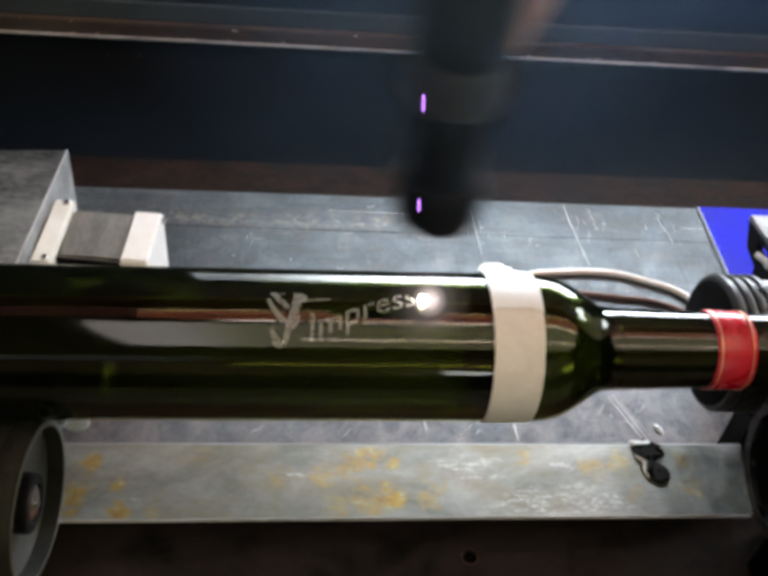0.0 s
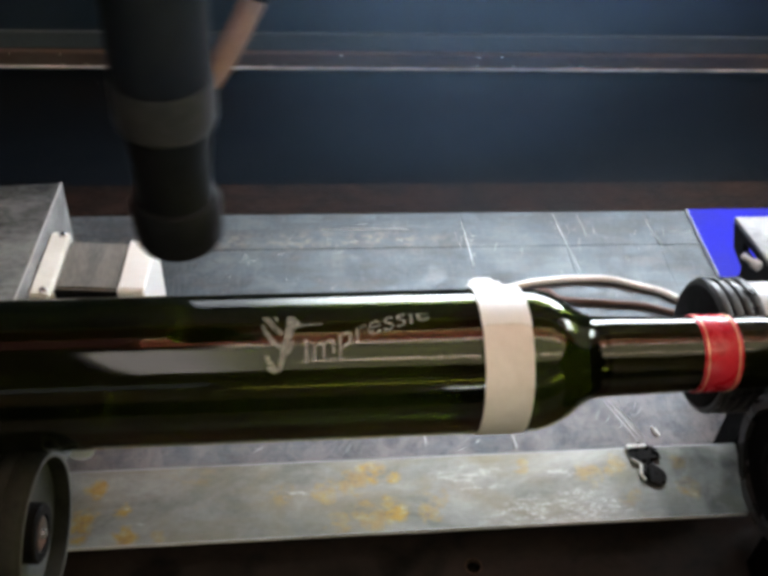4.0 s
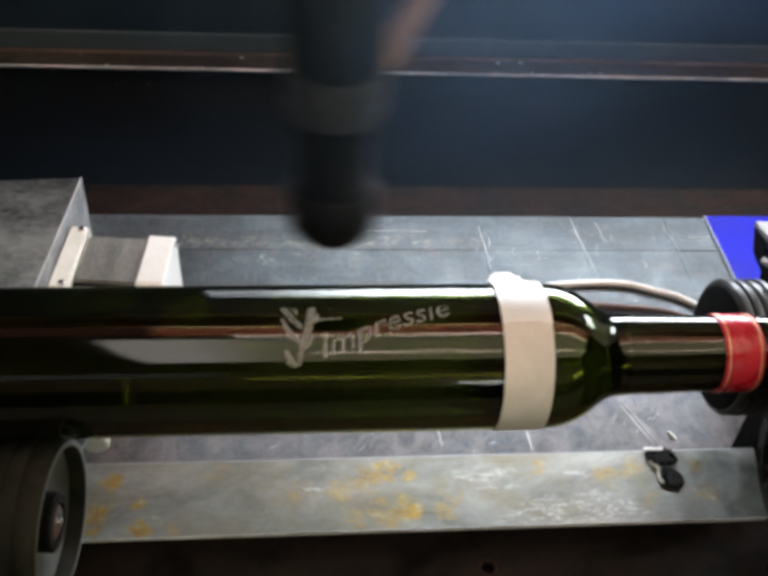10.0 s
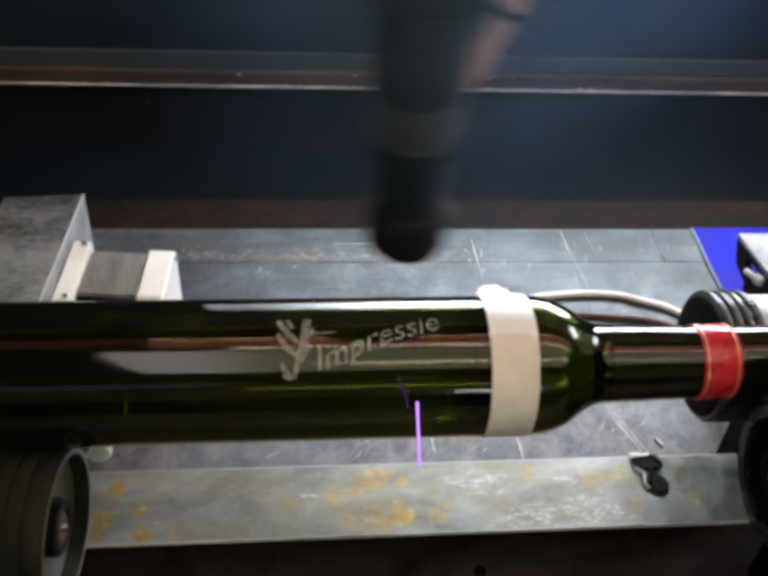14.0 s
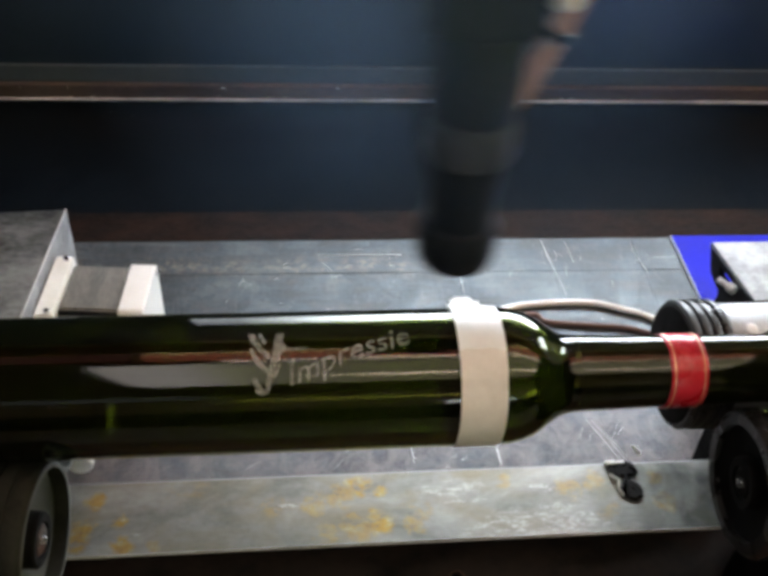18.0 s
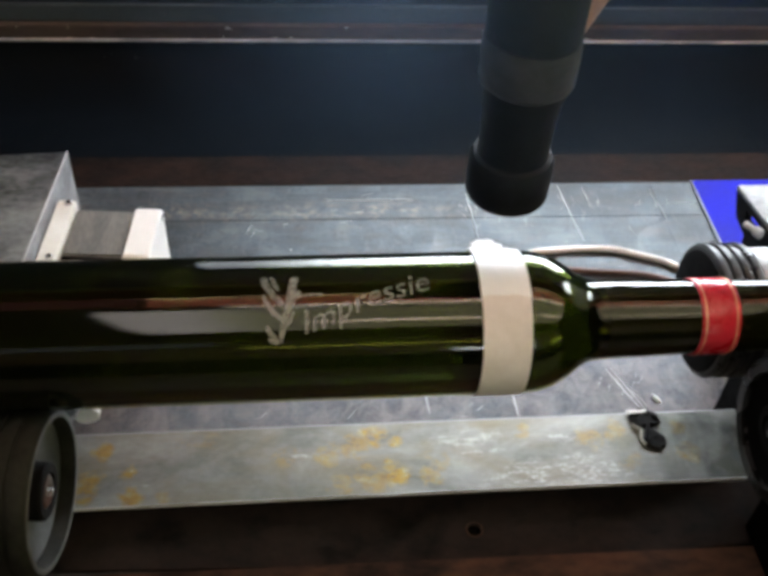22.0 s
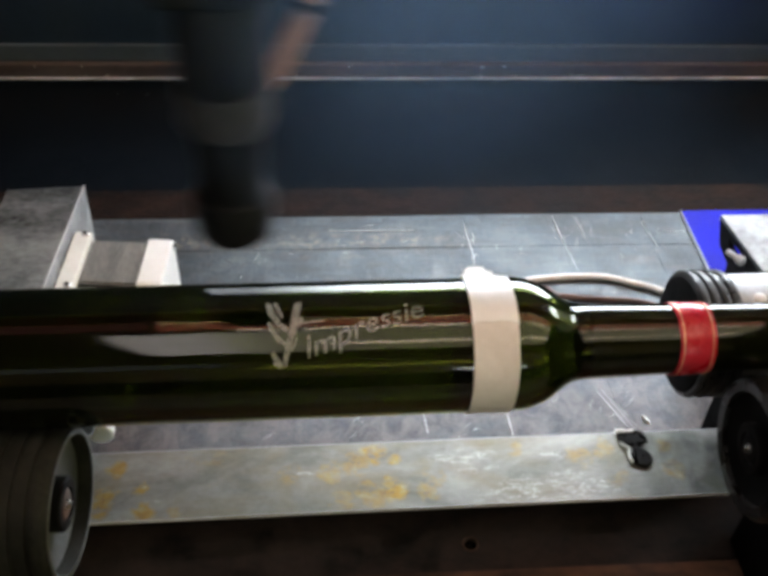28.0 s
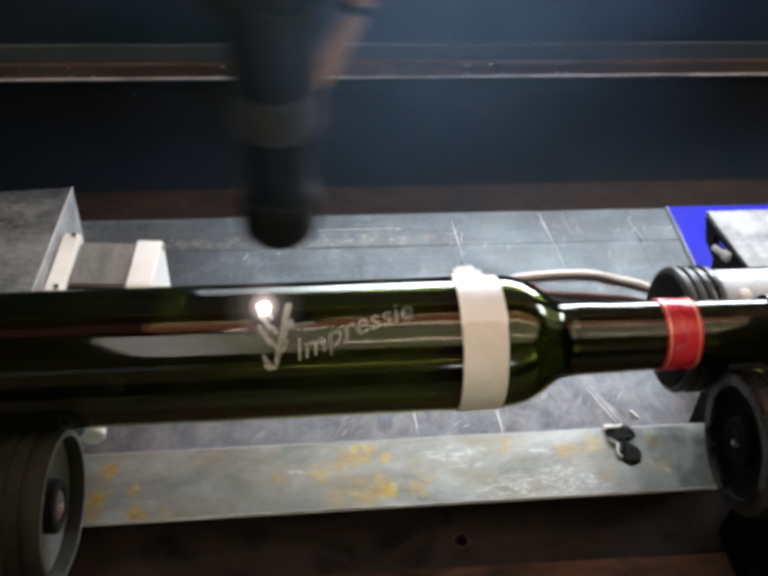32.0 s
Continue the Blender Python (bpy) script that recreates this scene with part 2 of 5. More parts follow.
    scuff = noisy(nt, 260, 5, 0.7, (0.4, 1.5, 1), 0.2)
    rubbed = patches(nt, ((0.0122, 0.0181, 0.0150, 0.8), (0.0192, 0.0099, 0.0090, 0.7), (0.0687, 0.0158, 0.0075, 0.9), (0.0335, -0.0106, 0.0100, 0.9), (0.0560, -0.0115, 0.0110, 1.0), (0.0693, -0.0103, 0.0115, 1.0),
                          (0.0752, 0.0009, 0.0080, 0.7), (0.0936, -0.0113, 0.0080, 0.8), (-0.0860, 0.0100, 0.0050, 0.9), (-0.1690, -0.0040, 0.0030, 0.9), (0.0480, -0.0040, 0.0120, 0.8), (0.0800, -0.0060, 0.0130, 1.0), (0.0640, -0.0060, 0.0120, 1.0), (0.0280, -0.0130, 0.0080, 0.9), (0.0880, -0.0140, 0.0080, 1.0)), (0.5, 1.5, 0), 160, 0.012)
    ticks = ramp(nt, noisy(nt, 650, 3, 0.7, (1.2, 0.8, 1)), (0.40, (0.15,) * 3), (0.58, (1, 1, 1)))
    rubbed = blend(nt, 1.0, rubbed, ticks, "MULTIPLY")
    white = blend(nt, 1.0, rubbed, ramp(nt, scuff, (0.45, (0, 0, 0)), (0.60, (1, 1, 1))), "MULTIPLY")
    tone = blend(nt, ramp(nt, white, (0.05, (0, 0, 0)), (0.85, (0.80,) * 3)), tone, (0.66, 0.645, 0.63))
    nt.links.new(tone, b.inputs["Base Color"])
    nt.links.new(ramp(nt, cloud, (0.3, (0.50,) * 3), (0.7, (0.38,) * 3)), b.inputs["Roughness"])
    bumped(nt, b, fine, 0.08, 0.0003)
    return m


def frosted():
    """Roughened glass: white scatter over a share of clear surface."""
    m, nt, b = tree("engraved_frost", rough=0.8, base=(0.56, 0.57, 0.54))
    grains = ramp(nt, noisy(nt, 1500, 5, 0.75), (0.35, (0.22,) * 3), (0.65, (0.64,) * 3))
    broken = ramp(nt, noisy(nt, 420, 3, 0.6), (0.36, (0.80,) * 3), (0.56, (1, 1, 1)))
    nt.links.new(blend(nt, 1.0, grains, broken, "MULTIPLY"), b.inputs["Alpha"])
    return m


BED = bed_material()
BAR = bar_material()
GLASS = glass_material("dark_green_glass", (0.112, 0.138, 0.027))
NECK_CORE = worn("dark_neck_filler", (0.014, 0.016, 0.006), (0.040, 0.042, 0.016), 90, (0.8, 0.9))
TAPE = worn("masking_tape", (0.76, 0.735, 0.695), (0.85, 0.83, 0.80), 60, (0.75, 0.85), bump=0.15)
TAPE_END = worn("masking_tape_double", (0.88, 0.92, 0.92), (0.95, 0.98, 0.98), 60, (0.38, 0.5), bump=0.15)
RED = worn("red_foil", (0.47, 0.009, 0.020), (0.60, 0.018, 0.036), 80, (0.2, 0.35), bump=0.15)
GOLD = worn("gold_foil", (0.62, 0.26, 0.16), (0.80, 0.46, 0.30), 160, (0.35, 0.5), 0.4)
FROST = frosted()
RUBBER = worn("black_rubber", (0.0055, 0.0062, 0.0050), (0.0210, 0.0222, 0.0180), 55, (0.6, 0.78), bump=0.2)
RUBBER.node_tree.nodes["Principled BSDF"].inputs["Specular IOR Level"].default_value = 0.16
DARK_RUBBER = worn("deep_black_rubber", (0.0018, 0.0018, 0.0020), (0.0045, 0.0045, 0.0050), 40, (0.6, 0.8), bump=0.2)
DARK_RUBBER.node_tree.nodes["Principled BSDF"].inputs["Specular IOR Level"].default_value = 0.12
RIB_RUBBER = worn("polished_black_rubber", (0.0090, 0.0096, 0.0100), (0.0260, 0.0270, 0.0280), 60, (0.20, 0.34), bump=0.2)
RIB_GREY = worn("dark_grey_rubber", (0.014, 0.015, 0.016), (0.040, 0.042, 0.043), 90, (0.26, 0.42), bump=0.3)
RIB_RUBBER.node_tree.nodes["Principled BSDF"].inputs["Specular IOR Level"].default_value = 0.6
DEEP_BLACK = worn("deep_black_steel", (0.0016, 0.0015, 0.0013), (0.0060, 0.0052, 0.0042), 200, (0.22, 0.4), 0.0, bump=0.15)
DEEP_BLACK.node_tree.nodes["Principled BSDF"].inputs["Specular IOR Level"].default_value = 0.10
HUB_GREY = worn("dusty_grey_plastic", (0.036, 0.040, 0.039), (0.105, 0.112, 0.110), 45, (0.4, 0.6))
BLACK = worn("black_anodised_metal", (0.0046, 0.0055, 0.0069), (0.0104, 0.0120, 0.0146), 60, (0.48, 0.62), 0.1)
BLACK.node_tree.nodes["Principled BSDF"].inputs["Specular IOR Level"].default_value = 0.2
COLLAR = worn("dark_grey_metal", (0.046, 0.047, 0.048), (0.078, 0.080, 0.082), 60, (0.4, 0.55), 0.5)
STEEL = worn("bright_steel", (0.45, 0.46, 0.48), (0.65, 0.66, 0.68), 80, (0.2, 0.35), 1.0)
RAIL_EDGE = worn("edge_highlight_blue", (0.22, 0.27, 0.33), (0.66, 0.76, 0.90), 26, (0.35, 0.55), 0.0, (0.3, 1, 1))
PALE_STEEL = worn("pale_steel_edge", (0.42, 0.43, 0.45), (0.6, 0.61, 0.63), 20, (0.4, 0.55), 0.9)
SCRATCH = worn("scratched_bare_steel", (0.50, 0.51, 0.52), (0.72, 0.73, 0.74), 60, (0.45, 0.6), 0.2)
BOX_METAL = worn("smudged_aluminium", (0.060, 0.069, 0.070), (0.36, 0.39, 0.39), 24, (0.38, 0.55), 0.7, (0.6, 1, 1))
BRACKET = worn("pale_aluminium", (0.20, 0.21, 0.215), (0.44, 0.455, 0.465), 46, (0.5, 0.65), 0.4)
DRUM = worn("pale_turned_aluminium", (0.36, 0.375, 0.38), (0.54, 0.555, 0.57), 40, (0.5, 0.65), 0.4)
WHITE_PLATE = worn("white_plate", (0.86, 0.87, 0.85), (0.93, 0.94, 0.92), 50, (0.4, 0.55))
CREAM = worn("cream_white_plate", (0.68, 0.685, 0.63), (0.81, 0.82, 0.78), 50, (0.45, 0.6))
MOTOR = worn("grey_laminated_steel", (0.165, 0.166, 0.160), (0.31, 0.305, 0.275), 32, (0.42, 0.6), 0.5, (1.6, 0.5, 1))
BLUE = worn("blue_plastic", (0.008, 0.010, 0.40), (0.013, 0.017, 0.52), 20, (0.5, 0.65))
BLUE.node_tree.nodes["Principled BSDF"].inputs["Specular IOR Level"].default_value = 0.15
PALE_EDGE = worn("pale_cut_edge", (0.5, 0.55, 0.7), (0.7, 0.74, 0.85), 80)
RUST = worn("rusty_brown_steel", (0.0020, 0.0017, 0.0017), (0.034, 0.0225, 0.0195), 60, (0.5, 0.75), 0.2, (0.8, 1, 1), 160, 0.35)
LIP_BROWN = worn("dark_brown_steel", (0.0034, 0.0024, 0.0021), (0.025, 0.0155, 0.0125), 46, (0.6, 0.8), 0.1, (0.5, 1, 1))
RUST_PALE = worn("pale_brown_steel", (0.004, 0.003, 0.0026), (0.115, 0.058, 0.038), 34, (0.45, 0.7), 0.2, (0.5, 1, 1), 140, 0.4)
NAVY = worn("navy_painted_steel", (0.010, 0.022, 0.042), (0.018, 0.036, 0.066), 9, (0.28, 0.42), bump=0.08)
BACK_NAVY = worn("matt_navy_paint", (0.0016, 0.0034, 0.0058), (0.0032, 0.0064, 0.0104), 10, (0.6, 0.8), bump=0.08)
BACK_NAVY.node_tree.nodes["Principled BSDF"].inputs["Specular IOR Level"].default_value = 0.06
LIP_BROWN.node_tree.nodes["Principled BSDF"].inputs["Specular IOR Level"].default_value = 0.1
NAVY_PALE = worn("grey_blue_painted_steel", (0.045, 0.070, 0.095), (0.065, 0.095, 0.125), 9, (0.35, 0.5), bump=0.08)
RAIL_BROWN = worn("brown_rail", (0.060, 0.052, 0.053), (0.115, 0.100, 0.100), 40, (0.4, 0.6), 0.2, (0.3, 1, 1))
RED_BROWN = worn("red_brown_paint", (0.42, 0.11, 0.07), (0.55, 0.17, 0.11), 30, (0.5, 0.7))
TAN = worn("tan_paint", (0.62, 0.46, 0.30), (0.74, 0.58, 0.40), 30, (0.5, 0.7))
WHITE_CABLE = worn("white_cable_sheath", (0.86, 0.87, 0.84), (0.94, 0.94, 0.92), 60, (0.45, 0.6))
DARK_CABLE = worn("dark_red_cable_sheath", (0.085, 0.045, 0.036), (0.135, 0.080, 0.065), 60, (0.45, 0.6))
TEAL = worn("teal_plastic", (0.05, 0.22, 0.26), (0.09, 0.32, 0.36), 60, (0.4, 0.55))
HOSE = worn("tan_hose", (0.32, 0.18, 0.135), (0.42, 0.26, 0.20), 60, (0.4, 0.55))
PLASTER = worn("room_plaster", (0.30, 0.29, 0.27), (0.36, 0.35, 0.33), 3, (0.8, 0.9), grain=60)
WARM_PLASTER = worn("warm_room_plaster", (0.20, 0.16, 0.12), (0.27, 0.22, 0.17), 3, (0.8, 0.9), grain=60)
WOOD_CEILING = worn("brown_boards", (0.07, 0.045, 0.035), (0.12, 0.075, 0.055), 4, (0.5, 0.7), stretch=(0.3, 3, 1), grain=60)


def sky_material():
    """Sky glow, dimmed towards one side so its mirrored strip fades out there."""
    m = glowing("pale_sky_glow", (0.88, 0.95, 1.03), SKY_POWER)
    nt = m.node_tree
    split = nt.nodes.new("ShaderNodeSeparateXYZ")
    nt.links.new(coords(nt), split.inputs[0])
    fade = nt.nodes.new("ShaderNodeMapRange")
    fade.interpolation_type = "SMOOTHSTEP"
    nt.links.new(split.outputs["X"], fade.inputs[0])
    for k, v in ((1, -0.17), (2, 0.08), (3, SKY_POWER * 0.1), (4, SKY_POWER)):
        fade.inputs[k].default_value = v
    nt.links.new(fade.outputs[0], nt.nodes["Emission"].inputs["Strength"])
    return m


SKY_GLOW = sky_material()
TUBE_GLOW = glowing("line_tube_glow", (1.0, 0.78, 0.70), 12.0)


def fading_panel():
    """A glowing panel, dimmed and yellowed along x to suit its reflection."""
    m = glowing("ceiling_panel_glow", (1.0, 0.90, 0.84), FILL_POWER)
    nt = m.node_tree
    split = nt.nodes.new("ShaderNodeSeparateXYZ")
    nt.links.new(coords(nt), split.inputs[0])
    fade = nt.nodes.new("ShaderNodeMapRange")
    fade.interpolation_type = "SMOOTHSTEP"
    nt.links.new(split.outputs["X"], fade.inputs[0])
    for k, v in ((1, 0.20), (2, -0.02), (3, 0.9), (4, FILL_POWER)):
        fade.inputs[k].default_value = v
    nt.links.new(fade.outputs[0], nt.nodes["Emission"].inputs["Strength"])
    # olive tint at the dim end, for the tone mirrored in the bottle
    olive_end = add(nt, "ShaderNodeMapRange")
    olive_end.inputs[1].default_value, olive_end.inputs[2].default_value = 0.0, 0.5
    nt.links.new(split.outputs["X"], olive_end.inputs[0])
    nt.links.new(ramp(nt, olive_end.outputs[0], (0.0, (1.0, 0.90, 0.84)), (1.0, (0.95, 0.84, 0.50))), nt.nodes["Emission"].inputs["Color"])
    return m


FILL_GLOW = fading_panel()
# glow of unseen strips and panes, added for marks mirrored in the bottle
RED_BAND = glowing("red_band_glow", (1.0, 0.28, 0.17), 1.9)
DIM_RED_BAND = glowing("dull_red_band_glow", (1.0, 0.36, 0.30), 0.17)
DIM_PANE = glowing("dim_pane_glow", (0.95, 0.97, 1.0), 0.18)
TAN_BAND = glowing("tan_band_glow", (1.0, 0.66, 0.36), 6.0)
YELLOW_PANE = glowing("yellow_pane_glow", (0.9, 0.85, 0.12), 3.0)
SIDE_YELLOW_PANE = glowing("yellow_side_glow", (0.66, 0.82, 0.06), 5.0)
SIDE_PANE = glowing("side_window_daylight", (0.92, 0.98, 1.0), 14.0)
DAY_PANE = glowing("pale_pane_glow", (0.92, 0.98, 1.0), 8.0)


def haze_material(sx, sz):
    """A scattering veil that imitates lens haze, thinnest at its rim."""
    m = bpy.data.materials.new("lens_haze")
    m.use_nodes = True
    nt = m.node_tree
    nt.nodes.clear()
    far = nt.nodes.new("ShaderNodeVectorMath")
    far.operation = "LENGTH"
    nt.links.new(coords(nt, (1 / sx, 0, 1 / sz)), far.inputs[0])
    body = ramp(nt, far.outputs["Value"], (0.0, (HAZE_SHARE,) * 3), (0.35, (HAZE_SHARE * 0.8,) * 3), (0.7, (HAZE_SHARE * 0.28,) * 3), (1.0, (0, 0, 0)))
    puff = ramp(nt, noisy(nt, 22, 4, 0.55), (0.30, (0.65,) * 3), (0.70, (1, 1, 1)))
    d, u, t = add(nt, "ShaderNodeBsdfDiffuse", Color=(0.38, 0.64, 1.0, 1)), add(nt, "ShaderNodeBsdfTranslucent", Color=(0.38, 0.64, 1.0, 1)), nt.nodes.new("ShaderNodeBsdfTransparent")
    both, mix, o = add(nt, "ShaderNodeMixShader", Fac=0.5), nt.nodes.new("ShaderNodeMixShader"), nt.nodes.new("ShaderNodeOutputMaterial")
    nt.links.new(d.outputs[0], both.inputs[1])
    nt.links.new(u.outputs[0], both.inputs[2])
    nt.links.new(blend(nt, 1.0, body, puff, "MULTIPLY"), mix.inputs[0])
    nt.links.new(t.outputs[0], mix.inputs[1])
    nt.links.new(both.outputs[0], mix.inputs[2])
    nt.links.new(mix.outputs[0], o.inputs["Surface"])
    return m


SPARK_GLOW = glowing("spark_glow", (1.0, 0.86, 0.78), 60.0)
STREAK_GLOW = glowing("violet_streak_glow", (0.50, 0.20, 1.0), 1.6)


# ---- shapes ----
def mesh_of(bm, material, smooth=False):
    bmesh.ops.recalc_face_normals(bm, faces=bm.faces)
    me = bpy.data.meshes.new("mesh")
    bm.to_mesh(me)
    bm.free()
    me.materials.append(material)
    if smooth:
        for p in me.polygons:
            p.use_smooth = True
        me.set_sharp_from_angle(angle=radians(35))
    return me


def part(name, bm, material, parent=None, label="", smooth=False):
    ob = new(name, mesh_of(bm, material, smooth))
    if parent is not None:
        ob.parent = parent
    return tagged(ob, label) if label else ob


def thing(name, label, category, m=None, group="", kind=""):
    ob = new(name)
    ob.empty_display_size = 0.01
    if m is not None:
        ob.matrix_basis = m
    return tagged(ob, label, category, group, kind)


def block(x0, x1, y0, y1, z0, z1, bevel=0.0006, bm=None):
    bm = bm or bmesh.new()
    made = bmesh.ops.create_cube(bm, size=1)["verts"]
    for v in made:
        v.co = ((x0 + x1) / 2 + v.co.x * (x1 - x0), (y0 + y1) / 2 + v.co.y * (y1 - y0), (z0 + z1) / 2 + v.co.z * (z1 - z0))
    if bevel:
        edges = list({e for v in made for e in v.link_edges})
        bmesh.ops.bevel(bm, geom=edges, offset=bevel, segments=2, affect="EDGES", clamp_overlap=True)
    return bm


def turned(profile, axis="x", n=48, bm=None, closed=False):
    """A body of revolution: profile rows of (along, radius)."""
    bm = bm or bmesh.new()
    rings = []
    for a, r in profile:
        ring = []
        for i in range(n):
            c, s = math.cos(2 * math.pi * i / n), math.sin(2 * math.pi * i / n)
            ring.append(bm.verts.new((a, r * c, r * s) if axis == "x" else (r * c, r * s, a)))
        rings.append(ring)
    pairs = list(zip(rings, rings[1:])) + ([(rings[-1], rings[0])] if closed else [])
    for a, b in pairs:
        for i in range(n):
            j = (i + 1) % n
            bm.faces.new((a[i], a[j], b[j], b[i]))
    if not closed:
        for ring in (rings[0], rings[-1]):
            bm.faces.new(ring)
    return bm


def pipe(points, r, n=12, bm=None):
    """A round tube along smooth points."""
    bm = bm or bmesh.new()
    pts = [Vector(p) for p in points]
    fine = []
    for i in range(len(pts) - 1):
        a, b, c, d = pts[max(i - 1, 0)], pts[i], pts[i + 1], pts[min(i + 2, len(pts) - 1)]
        for k in range(8):
            t = k / 8
            fine.append(0.5 * ((2 * b) + (c - a) * t + (2 * a - 5 * b + 4 * c - d) * t * t + (3 * b - a - 3 * c + d) * t ** 3))
    fine.append(pts[-1])
    rings = []
    for i, p in enumerate(fine):
        way = (fine[min(i + 1, len(fine) - 1)] - fine[max(i - 1, 0)]).normalized()
        side = way.cross(Vector((0.13, 0.21, 1))).normalized()
        up = side.cross(way)
        rings.append([bm.verts.new(p + r * (math.cos(2 * math.pi * k / n) * side + math.sin(2 * math.pi * k / n) * up)) for k in range(n)])
    for a, b in zip(rings, rings[1:]):
        for k in range(n):
            bm.faces.new((a[k], a[(k + 1) % n], b[(k + 1) % n], b[k]))
    bm.faces.new(rings[0])
    bm.faces.new(rings[-1])
    return bm


def slab(outline, z0, z1):
    """A flat plate with the given outline."""
    bm = bmesh.new()
    low, high = [bm.verts.new((x, y, z0)) for x, y in outline], [bm.verts.new((x, y, z1)) for x, y in outline]
    bm.faces.new(low)
    bm.faces.new(high)
    for i in range(len(outline)):
        j = (i + 1) % len(outline)
        bm.faces.new((low[i], low[j], high[j], high[i]))
    return bm


def extruded(outline, x0, x1):
    """A body of one (y, z) outline along x."""
    bm = slab(outline, x0, x1)
    for v in bm.verts:
        v.co = (v.co.z, v.co.x, v.co.y)
    return bm


RIG = pose(0, 0, 0, 0, 0, SKEW)

# ---- setting: machine cabinet and room ----
def setting():
    tagged(part("bed_base", block(-0.75, 0.75, -0.50, BED_BACK - 0.002, -0.03, -0.0045), RUST), "dark steel base under the machine bed", "machine bed", kind="structure")
    tagged(part("back_lip", block(-0.75, 0.75, BED_BACK + 0.0005, 0.3605, -0.03, -0.0008), LIP_BROWN), "rusty brown steel strip along the rear of the bed", "steel strip", kind="structure")
    cove = [(0.3610, -0.03), (0.3610, -0.0030), (0.4200, -0.0030)]
    cove += [(0.4200 + 0.0770 * math.sin(radians(9 * k)), 0.0286 - 0.0316 * math.cos(radians(9 * k))) for k in range(1, 11)] + [(0.5060, 0.0286), (0.5060, -0.03)]
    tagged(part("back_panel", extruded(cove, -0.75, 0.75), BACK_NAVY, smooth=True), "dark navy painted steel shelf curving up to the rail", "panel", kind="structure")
    # chips in the paint of the curved shelf, and painted glints on the rail
    random.seed(11)
    chips = bmesh.new()
    for x, a, n in ((0.075, 70, 3), (0.100, 72, 2), (0.080, 30, 3), (-0.252, 68, 3)):
        for _ in range(n):
            u, v, w, h = x + random.gauss(0, 0.006), radians(a + random.gauss(0, 6)), random.uniform(0.0002, 0.0005), random.uniform(0.0006, 0.0018)
            corners = []
            for du, dv in ((-w, -h), (w, -h * 0.6), (w * 0.7, h), (-w * 0.8, h * 0.7)):
                b = v + dv / 0.06
                corners.append(chips.verts.new((u + du, 0.4200 + 0.0764 * math.sin(b), 0.0290 - 0.0316 * math.cos(b))))
            chips.faces.new(corners)
    tagged(part("paint_chips", chips, HUB_GREY, bpy.data.objects["back_panel"], "small pale chips in the paint"), kind="stuff")
    rail = thing("back_rail", "brown rail with a highlight painted on its edge", "rail", kind="structure")
    part("face", block(-0.75, 0.75, 0.500, 0.508, 0.0312, 0.0440), RAIL_BROWN, rail)
    # pale blue colour imitates the highlight along the rail's edge
    part("bright_edge", turned([(-0.75, 0.0015), (0.75, 0.0015)], n=24), RAIL_EDGE, rail, "edge in pale blue that imitates a highlight", True).matrix_basis = pose(0, 0.4988, 0.0300)
    flecks = bmesh.new()
    for _ in range(26):
        x, z, w = random.uniform(-0.35, 0.45), random.choice((0.0325, 0.0325, 0.0425)) + random.gauss(0, 0.0004), random.uniform(0.0006, 0.0030)
        flecks.faces.new([flecks.verts.new((x + du, 0.49975, z + dz)) for du, dz in ((-w, -0.0002), (w, -0.0003), (w * 0.6, 0.0004), (-w * 0.7, 0.0003))])
    tagged(part("worn_flecks", flecks, WHITE_PLATE, rail, "small white flecks in place of glints"), kind="stuff")
    part("upper_strip", block(-0.75, 0.75, 0.5085, 0.514, 0.0440, 0.060), NAVY_PALE, rail, "grey-blue painted strip")
    wall = thing("wall_back", "dark navy back wall of the machine with a long window", "wall", kind="structure")
    # the upper panel runs on, out of view, to block the sky's spill
    for box in ((-0.75, 0.75, -0.03, 0.20), (-0.75, 0.75, 0.415, 1.58), (-0.75, -0.20, 0.20, 0.415), (0.50, 0.75, 0.20, 0.415)):
        part("panel", block(box[0], box[1], 0.5145, 0.530, box[2], box[3], 0), NAVY, wall)
    win = thing("window_1", "long bright window in the machine's back wall", "window", kind="structure")
    for x0, x1, z0, z1 in ((-0.20, 0.50, 0.200, 0.206), (-0.20, 0.50, 0.409, 0.415), (-0.20, -0.194, 0.206, 0.409), (0.494, 0.50, 0.206, 0.409)):
        part("window_frame", block(x0, x1, 0.512, 0.532, z0, z1, 0.0008), NAVY_PALE, win)
    tagged(part("backdrop", block(-0.6, 0.9, 0.640, 0.645, 0.05, 1.56, 0), SKY_GLOW), "plain pale daylight outside the window", "sky", kind="structure")
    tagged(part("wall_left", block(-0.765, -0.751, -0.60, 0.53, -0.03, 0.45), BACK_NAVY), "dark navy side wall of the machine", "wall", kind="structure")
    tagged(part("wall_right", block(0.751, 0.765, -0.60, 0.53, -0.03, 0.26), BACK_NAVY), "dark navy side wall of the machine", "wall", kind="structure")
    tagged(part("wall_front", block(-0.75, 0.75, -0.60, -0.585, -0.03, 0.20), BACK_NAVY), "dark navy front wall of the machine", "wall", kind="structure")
    tagged(part("machine_base", block(-0.765, 0.765, -0.60, 0.53, -0.90, -0.0305), NAVY), "dark navy cabinet base of the machine", "machine base", kind="structure")
